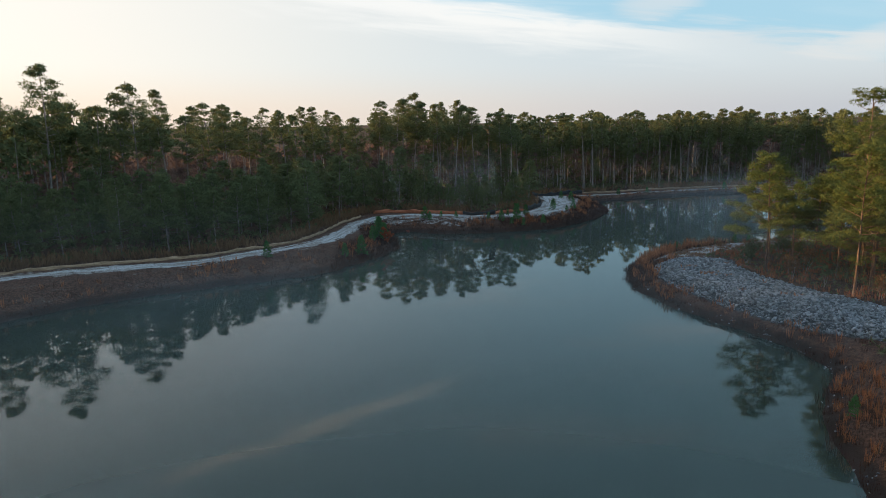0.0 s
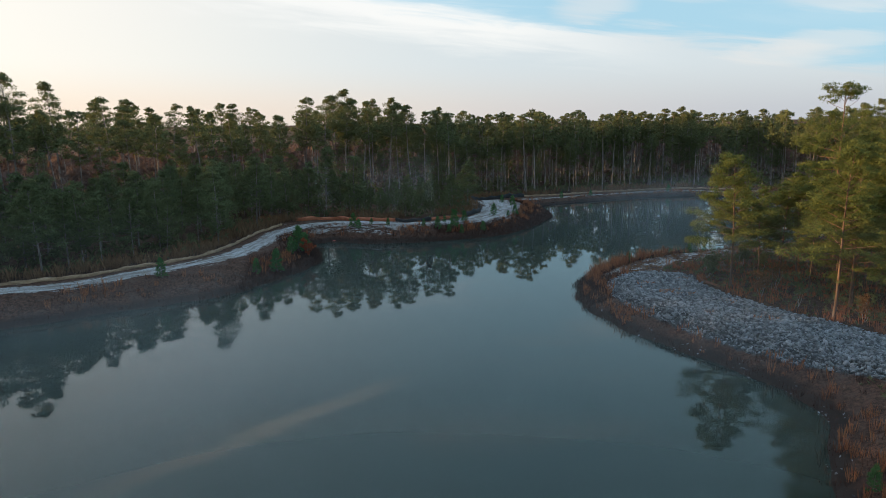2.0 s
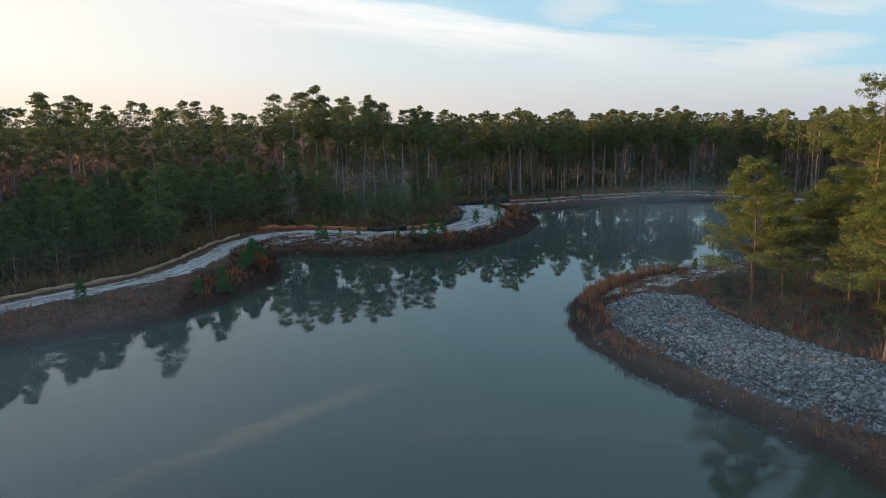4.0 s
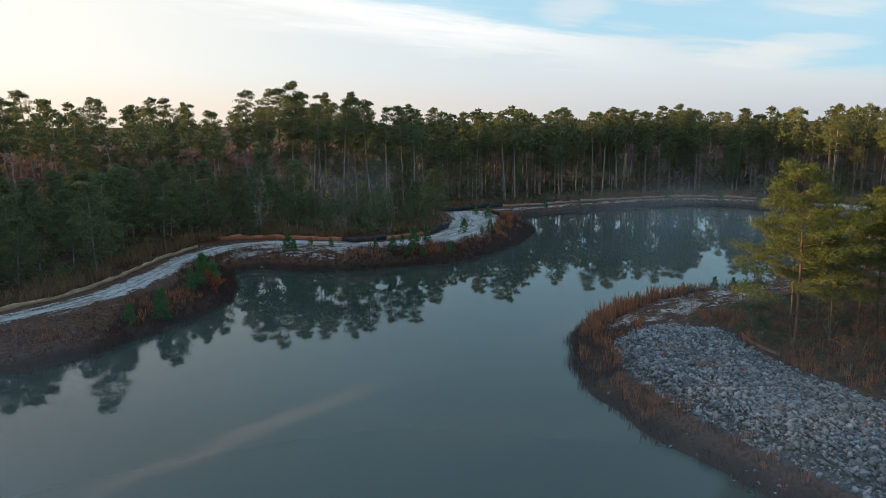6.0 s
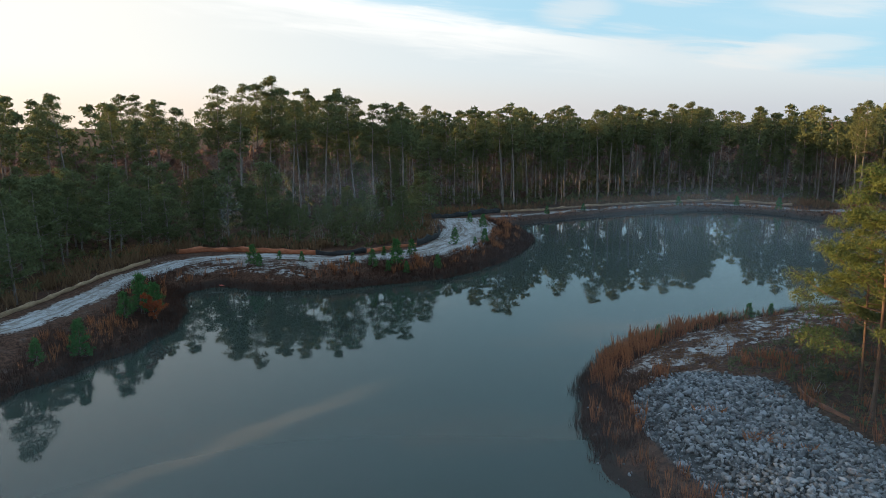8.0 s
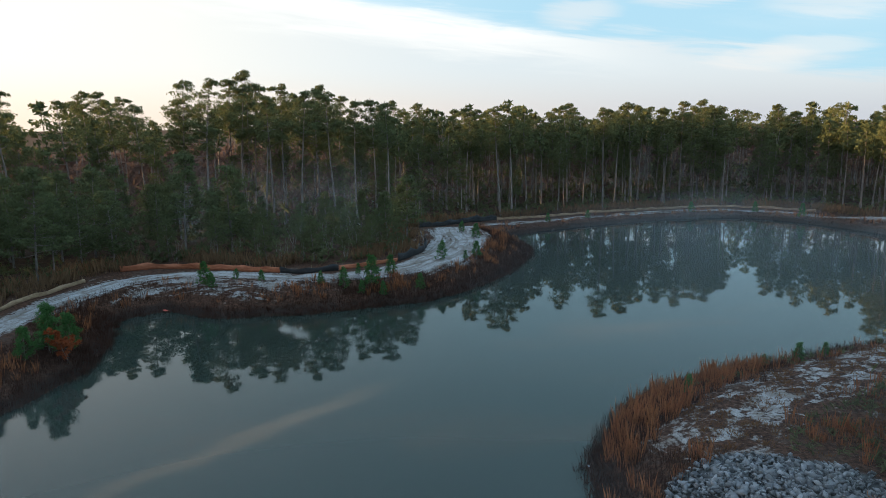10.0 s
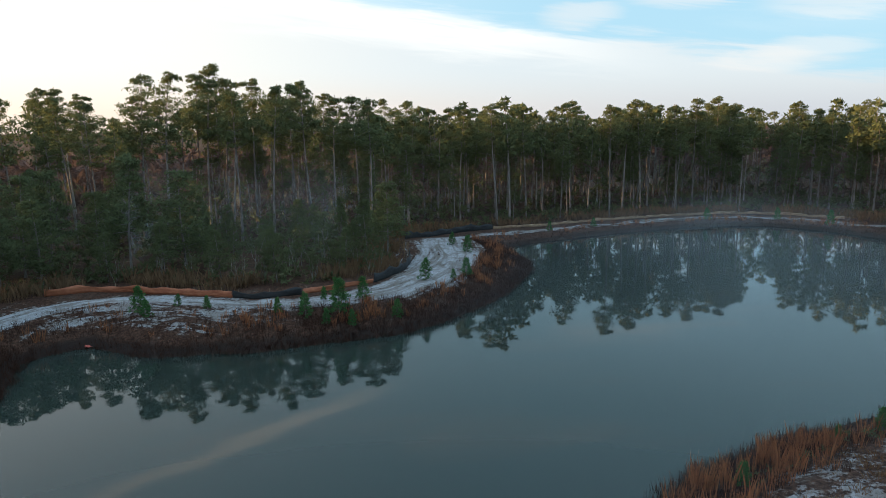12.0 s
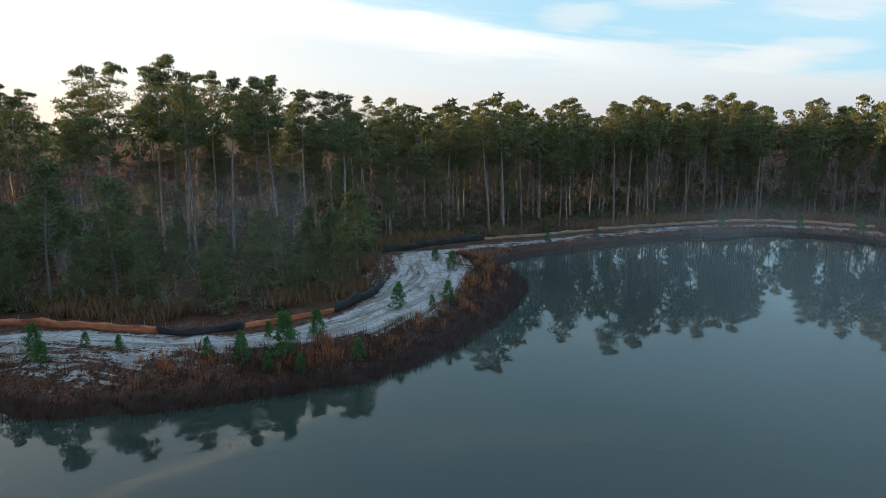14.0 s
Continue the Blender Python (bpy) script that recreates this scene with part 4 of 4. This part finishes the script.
# ---------------------------------------------------------------- grasses of the banks
def build_grasses():
    rng = np.random.default_rng(21)
    X = np.stack([rng.uniform(-48, 80, 62000), rng.uniform(18, 142, 62000)], 1)
    near = np.stack([rng.uniform(-12, 32, 60000), rng.uniform(60, 122, 60000)], 1)
    X = np.concatenate([X, near])
    d = survey(X)
    dt, _ = line_distance(X, TRACK)
    ds, _ = line_distance(X, SPIT_TRACK)
    w = track_width(X[:, 1], X[:, 0])
    dw = depth_in_woods(X)
    free = (dw < -0.3) & (dt > w + 0.25) & ((ds > 1.9) | ((lumps(X, 0.5, 12.0) > 0.22) & (ds > 0.5))) & ~inside(X, RIPRAP)
    cl = lumps(X, 0.28, 9.0)
    cove = np.exp(-((X[:, 0] + 1.2) / 8.5) ** 4 - ((X[:, 1] - 96.5) / 5) ** 4)
    edge = (d > 0.05) & (d < 4.2) & free
    p = np.clip(0.16 + cl * 1.7 + 1.3 * lumps(X, 0.9, 21.0) + 0.3 * (X[:, 1] > 122), 0.02, 1) * (1 - 0.86 * cove)
    p = p * np.where((X[:, 0] < -4) & (X[:, 1] < 92), 0.55, 1.0) * np.where(d > 3.7, 0.4, 1.0)
    p = np.where((X[:, 0] > 15) & (X[:, 1] < 76), np.clip(p * 1.3 + 0.16, 0, 1), p)
    rust = edge & (d > np.where((X[:, 0] > 15) & (X[:, 1] < 76), 0.4, 1.25)) & (rng.uniform(0, 1, len(X)) < p * np.where(np.arange(len(X)) < 62000, 0.75, 0.27))
    dark = (d > -0.3) & (d < 4.4) & free & (rng.uniform(0, 1, len(X)) < (0.95 - 0.25 * np.clip(d - 1.5, 0, 2)) * (1 - 0.78 * cove))
    P = X[rust]
    point = np.exp(-((P[:, 0] - 23) / 9) ** 2 - ((P[:, 1] - 71) / 9) ** 2)
    V, F = blades_up(np.column_stack([P, height(P) - 0.05]), rng.uniform(0.40, 0.95, len(P)) * (1 + 0.55 * point), 16, rng, 0.19, 0.20, 0.0055)
    tagged(new("broomsedge", tri_mesh("broomsedge", V, F, GRASS_RUST)), "rust-coloured dry broomsedge along the banks", "grass", kind="stuff")
    P = X[dark]
    V, F = blades_up(np.column_stack([P, np.maximum(height(P), 0) - 0.05]), rng.uniform(0.25, 0.65, len(P)), 10, rng, 0.32, 0.4, 0.011, False)
    tagged(new("dark_sedge", tri_mesh("dark_sedge", V, F, GRASS_DARK)), "dark brown matted sedge at the waterline", "grass", kind="stuff")
    # rusty scrub between riprap and pines
    S = np.stack([rng.uniform(23, 60, 26000), rng.uniform(30, 80, 26000)], 1)
    dS = survey(S)
    sr, _ = line_distance(S, RIPRAP, True)
    ss, _ = line_distance(S, SPIT_TRACK)
    S = S[(dS > 3) & ~inside(S, RIPRAP) & (sr > 0.4) & (ss > 1.7) & (lumps(S, 0.33, 6.0) > -0.1)][:2600]
    V, F = blades_up(np.column_stack([S, height(S) - 0.05]), rng.uniform(0.35, 0.9, len(S)), 12, rng, 0.22, 0.2, 0.008)
    tagged(new("rusty_scrub", tri_mesh("rusty_scrub", V, F, GRASS_RUST)), "rusty dry grass under the pines of the spit", "grass", kind="stuff")
    # low mats of dry grass on the sand of the spit
    M = np.stack([rng.uniform(20, 62, 30000), rng.uniform(60, 84, 30000)], 1)
    dM = survey(M)
    sr, _ = line_distance(M, RIPRAP, True)
    M = M[(dM > 2.6) & ~inside(M, RIPRAP) & (sr > 0.4) & (lumps(M, 0.55, 15.0) + 0.5 * lumps(M, 1.7, 16.0) > 0.0)][:3200]
    V, F = blades_up(np.column_stack([M, height(M) - 0.03]), rng.uniform(0.08, 0.26, len(M)), 12, rng, 0.24, 0.7, 0.010)
    tagged(new("grass_mats", tri_mesh("grass_mats", V, F, GRASS_MAT)), "low mats of rusty dry grass on pale sand", "grass", kind="stuff")
    # tall dry weeds behind the fences
    Y = np.stack([rng.uniform(-50, 85, 40000), rng.uniform(50, 146, 40000)], 1)
    dw = depth_in_woods(Y)
    Y = Y[(dw > -1.0) & (dw < 2.6) & (lumps(Y, 0.2, 4.0) > -0.2)][:3600]
    V, F = blades_up(np.column_stack([Y, height(Y) - 0.05]), rng.uniform(0.7, 1.5, len(Y)), 14, rng, 0.32, 0.32, 0.006)
    tagged(new("dry_weeds", tri_mesh("dry_weeds", V, F, WEED_TAN)), "tall brown dry weeds along the forest edge", "weeds", kind="stuff")


build_grasses()


# ---------------------------------------------------------------- silt fences
def silt_fence(line, material, label, tall=0.75, seed=0, sag=0.25):
    """A strip of cloth with thickness, bulging and sagging between wooden stakes."""
    rng = np.random.default_rng(seed)
    L = smooth_line(line, n=8)
    seg = np.concatenate([[0], np.cumsum(np.hypot(*np.diff(L, axis=0).T))])
    n = max(6, int(seg[-1] / 0.3))
    u = np.linspace(0, seg[-1], n)
    P = np.stack([np.interp(u, seg, L[:, 0]), np.interp(u, seg, L[:, 1])], 1)
    T = np.gradient(P, axis=0)
    T /= np.hypot(*T.T)[:, None]
    Nn = np.stack([-T[:, 1], T[:, 0]], 1)
    g = height(P)
    top = tall * (1 - sag * np.abs(np.sin(u * math.pi / 2.2)) * rng.uniform(0.5, 1.1)) * (1 + 0.35 * np.array([noise.noise((q * 0.35, seed, 0)) for q in u]))
    wav = np.array([[noise.noise((q * 0.8, seed, r * 3.0)) * 0.16 for r in range(4)] for q in u])
    rows = []
    for r, fz in enumerate((-0.1, 0.35, 0.7, 1.0)):
        rows.append(np.column_stack([P + Nn * (wav[:, r:r + 1] + (0.10 if r == 0 else 0)), g + top * fz]))
    for r, fz in enumerate((1.0, 0.7, 0.35, -0.1)):
        k = 3 - r
        rows.append(np.column_stack([P + Nn * (wav[:, k:k + 1] - 0.03), g + top * fz]))
    V = np.stack(rows, 1).reshape(-1, 3)
    i, j = np.meshgrid(np.arange(n - 1), np.arange(8), indexing="ij")
    a, b = (i * 8 + j).ravel(), (i * 8 + (j + 1) % 8).ravel()
    F = np.stack([a, a + 8, b + 8, b], 1)
    root = tagged(new("silt_fence"), label, "fence", "silt fences")
    part("cloth", tri_mesh("cloth", V, F, material, True), root)
    me = None
    for q in np.arange(0.3, seg[-1], 2.2):
        k = int(np.argmin(np.abs(u - q)))
        if me is None:
            sv, sf = tube([(0, 0, -0.3), (0, 0, tall + 0.06), (0, 0, tall + 0.1)], [0.024, 0.024, 0.01], 4)
            me = tri_mesh("stake", sv, sf, STAKE)
        st = part("stake", me, root)
        st.matrix_basis = pose(P[k, 0] + Nn[k, 0] * 0.22, P[k, 1] + Nn[k, 1] * 0.22, g[k], rng.uniform(-8, 8), rng.uniform(-8, 8), rng.uniform(0, 90))
    return root


silt_fence([(-10.6, 102.2), (-7.2, 103.2), (-3.4, 102.1), (0, 101), (3, 99.9)], FENCE_ORANGE, "sagging orange silt fence beside the sand track", 0.54, 1)
silt_fence([(3.1, 99.9), (5.5, 99.6), (7.9, 100)], FENCE_BLACK, "slumped black silt fence beside the sand track", 0.55, 2, 0.5)
silt_fence([(8, 100.05), (10.5, 101), (13, 102.4)], FENCE_ORANGE, "low orange silt fence half hidden by weeds", 0.4, 3)
silt_fence([(13.1, 102.5), (15, 105.5), (16.2, 109.5), (16.4, 114)], FENCE_BLACK, "black silt fence round the headland bend", 0.8, 4)
silt_fence([(16.6, 124), (18.5, 128.8), (22, 131.8), (28, 134.2)], FENCE_BLACK, "black silt fence along the forest edge", 0.8, 5)
silt_fence([(28.1, 134.2), (37, 137), (46, 139.7), (53, 141.6), (62, 142.4), (69, 140.4), (75, 134)], FENCE_TAN, "tan silt fence on the far bank", 0.36, 6)
silt_fence([(-56, 56), (-44, 62.0), (-36, 65.6), (-27, 69.2), (-21, 74.2), (-16.6, 79.0), (-15, 86), (-14.2, 92), (-12, 98.5)], FENCE_TAN, "low tan silt fence between track and young pines", 0.36, 7)
silt_fence([(27.9, 62.3), (27.6, 60.8), (27.9, 58.6)], FENCE_RUST, "fallen rusty silt fence half buried beside the riprap", 0.24, 8)


# ---------------------------------------------------------------- riprap
def build_riprap():
    rng = np.random.default_rng(31)
    base = []
    for s in range(12):
        bm = bmesh.new()
        for p in rng.uniform(-1, 1, (8, 3)):
            bm.verts.new(p / max(0.75, np.linalg.norm(p)) ** 0.8)
        bmesh.ops.convex_hull(bm, input=bm.verts)
        bmesh.ops.delete(bm, geom=[v for v in bm.verts if not v.link_faces], context="VERTS")
        bmesh.ops.triangulate(bm, faces=bm.faces)
        sx, sy, sz = rng.uniform(1.0, 1.5), rng.uniform(0.75, 1.05), rng.uniform(0.5, 0.85)
        bm.verts.index_update()
        V = np.array([(v.co.x * sx, v.co.y * sy, v.co.z * sz) for v in bm.verts])
        F = np.array([[v.index for v in f.verts] for f in bm.faces])
        bm.free()
        base.append((V, F))
    X = np.stack([rng.uniform(19.5, 38, 90000), rng.uniform(33, 67, 90000)], 1)
    dr, _ = line_distance(X, RIPRAP, True)
    ins = inside(X, RIPRAP)
    ok = (ins | (dr < 0.25)) & (rng.uniform(0, 1, len(X)) < np.where(dr < 0.6, 0.5, 1.0))
    X, dr, ins = X[ok], dr[ok], ins[ok]
    X, dr = X[:24000], dr[:24000]
    g = height(X) + 0.05 + np.clip(dr, 0, 1.2) * 0.16 + rng.uniform(-0.05, 0.05, len(X))
    size = np.clip(np.exp(rng.normal(-2.50, 0.42, len(X))), 0.045, 0.24)
    near = np.argsort(np.hypot(X[:, 0] - 21.5, X[:, 1] - 57))[:300]
    root = tagged(new("riprap"), "bank of broken grey granite riprap", "riprap", kind="structure")
    meshes = [tri_mesh("stone", V, F, STONE) for V, F in base]
    rest = np.setdiff1d(np.arange(len(X)), near)
    for i in near:
        ob = part("stone", meshes[rng.integers(12)], root)
        ob.matrix_basis = Matrix.LocRotScale((*X[i], g[i]), Euler((*rng.normal(0, 0.45, 2), rng.uniform(-3, 3))), (size[i],) * 3)
    out = []
    for i in rest:
        V, F = base[rng.integers(12)]
        R = np.array(Euler((*rng.normal(0, 0.45, 2), rng.uniform(-3, 3))).to_matrix())
        out.append((V @ R.T * size[i] + np.array([*X[i], g[i]]), F))
    ob = part("stones", tri_mesh("stones", *join(out), STONE), root)
    tagged(ob, kind="stuff")
    # stray stones and broken mats along the waterline
    Y = np.stack([rng.uniform(16, 26, 9000), rng.uniform(24, 68, 9000)], 1)
    d = survey(Y)
    Y = Y[(d > -0.25) & (d < 0.9) & (lumps(Y, 0.6, 1.0) > 0.05)][:80]
    out = []
    for x, y in Y:
        V, F = base[rng.integers(12)]
        R = np.array(Euler(rng.uniform(-3, 3, 3)).to_matrix())
        z = max(0.0, float(height(np.array([[x, y]]))[0]))
        out.append((V @ R.T * rng.uniform(0.04, 0.13) * np.array([1, 1, 0.7]) + np.array([x, y, z]), F))
    tagged(new("shore_stones", tri_mesh("shore_stones", *join(out), STONE)), "small stray stones along the muddy waterline", "stones", kind="stuff")
    # grass that has grown through the riprap
    G = np.array([(23.3, 58.1), (23.5, 57.6), (24.1, 57.4), (25.1, 54.6), (26.3, 54.0), (24.6, 56.4), (22.4, 60.4), (25.9, 61.0), (24.2, 52.6), (26.9, 50.2)])
    P = np.concatenate([G + rng.normal(size=G.shape) * 0.3 for _ in range(5)])
    V, F = blades_up(np.column_stack([P, height(P) + 0.1]), rng.uniform(0.2, 0.45, len(P)), 16, rng, 0.2, 0.6, 0.008)
    tagged(new("riprap_grass", tri_mesh("riprap_grass", V, F, GRASS_RUST)), "rusty grass tufts growing through the riprap", "grass", kind="stuff")


build_riprap()


# ---------------------------------------------------------------- morning mist, its haze put on see-through sheets
def mist_haze_material():
    """Drifting mist as haze painted on sheets: mostly clear, the rest scatters light white."""
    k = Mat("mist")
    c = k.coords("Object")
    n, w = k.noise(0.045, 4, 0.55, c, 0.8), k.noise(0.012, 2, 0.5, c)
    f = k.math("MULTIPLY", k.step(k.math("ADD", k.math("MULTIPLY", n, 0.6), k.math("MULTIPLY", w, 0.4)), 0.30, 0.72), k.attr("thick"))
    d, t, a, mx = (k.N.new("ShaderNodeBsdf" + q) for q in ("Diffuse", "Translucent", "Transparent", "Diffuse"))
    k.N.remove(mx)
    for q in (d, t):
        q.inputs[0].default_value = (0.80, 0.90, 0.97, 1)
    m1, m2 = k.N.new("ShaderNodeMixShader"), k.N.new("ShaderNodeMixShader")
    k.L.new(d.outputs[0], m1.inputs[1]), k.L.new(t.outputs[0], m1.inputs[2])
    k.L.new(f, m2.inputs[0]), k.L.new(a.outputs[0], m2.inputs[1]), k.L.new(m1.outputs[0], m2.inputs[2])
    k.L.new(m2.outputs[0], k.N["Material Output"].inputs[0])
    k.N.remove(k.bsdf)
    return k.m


MIST_HAZE = mist_haze_material()


# A level translucent sheet whose pale colour stands in for haze over the pond.
def build_mist_sheet(level, thick, seed):
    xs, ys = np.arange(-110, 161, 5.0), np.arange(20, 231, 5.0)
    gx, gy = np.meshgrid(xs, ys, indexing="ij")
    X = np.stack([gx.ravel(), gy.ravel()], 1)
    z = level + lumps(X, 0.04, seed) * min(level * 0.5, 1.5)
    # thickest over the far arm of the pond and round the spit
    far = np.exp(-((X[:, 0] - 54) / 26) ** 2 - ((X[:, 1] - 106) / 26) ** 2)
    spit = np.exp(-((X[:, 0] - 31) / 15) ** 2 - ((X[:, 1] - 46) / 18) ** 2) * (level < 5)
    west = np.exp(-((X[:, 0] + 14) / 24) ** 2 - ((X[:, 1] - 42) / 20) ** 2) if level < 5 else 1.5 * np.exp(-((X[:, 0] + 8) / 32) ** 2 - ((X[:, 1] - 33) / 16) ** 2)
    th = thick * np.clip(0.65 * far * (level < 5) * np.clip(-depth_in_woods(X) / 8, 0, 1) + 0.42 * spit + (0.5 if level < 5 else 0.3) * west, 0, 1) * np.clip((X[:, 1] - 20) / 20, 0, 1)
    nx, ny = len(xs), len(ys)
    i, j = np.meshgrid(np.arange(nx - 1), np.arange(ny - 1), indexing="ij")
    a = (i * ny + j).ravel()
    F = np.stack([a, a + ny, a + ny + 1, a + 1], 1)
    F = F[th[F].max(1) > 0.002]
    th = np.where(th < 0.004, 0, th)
    me = tri_mesh("mist", np.column_stack([X, z]), F, MIST_HAZE, True)
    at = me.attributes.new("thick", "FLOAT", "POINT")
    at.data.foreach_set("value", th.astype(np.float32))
    tagged(new("mist", me), "see-through sheet painted as white morning mist haze over the pond", "mist", kind="stuff")


def build_haze_sheet(depth, thick, seed, tall=11.0, east=None):
    """Soft upright sheet of painted haze along the forest edge, some metres inside it."""
    P = FOREST_LINE[::2]
    T = np.gradient(P, axis=0)
    T /= np.linalg.norm(T, axis=1)[:, None]
    N = np.stack([-T[:, 1], T[:, 0]], 1)
    Q = P + N * (depth + lumps(P, 0.05, seed)[:, None] * 3)
    Z = np.array([0.03, 0.18, 0.36, 0.6, 0.77, 1.0]) * tall
    W = np.array([0.7, 1.0, 0.9, 0.55, 0.22, 0.0])
    n, m = len(Q), len(Z)
    V = np.concatenate([np.column_stack([Q + N * 0.12 * z, np.full(n, z)]) for z in Z])
    ends = np.clip(np.minimum(np.arange(n), np.arange(n)[::-1]) / 6, 0, 1)
    if east is not None:
        ends = ends * np.clip((P[:, 0] - east) / 25, 0, 1)
    side = 0.4 + 0.9 / (1 + np.exp(-(P[:, 0] - 10) / 5))
    th = np.concatenate([thick * w * ends * side for w in W])
    i, j = np.meshgrid(np.arange(m - 1), np.arange(n - 1), indexing="ij")
    a = (i * n + j).ravel()
    F = np.stack([a, a + 1, a + n + 1, a + n], 1)
    me = tri_mesh("mist", V, F[th[F].max(1) > 0.002], MIST_HAZE, True)
    at = me.attributes.new("thick", "FLOAT", "POINT")
    at.data.foreach_set("value", th.astype(np.float32))
    tagged(new("mist", me), "upright see-through sheet painted as grey mist haze among the pines", "mist", kind="stuff")


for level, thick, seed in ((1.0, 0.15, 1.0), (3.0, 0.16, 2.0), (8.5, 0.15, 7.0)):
    build_mist_sheet(level, thick, seed)
build_haze_sheet(-9.0, 0.17, 8.0, 5.0, 30.0)
# haze sheets that lighten the dark zone between the trunks
for depth, thick, seed in ((6.0, 0.06, 4.0), (24.0, 0.12, 6.0)):
    build_haze_sheet(depth, thick, seed)
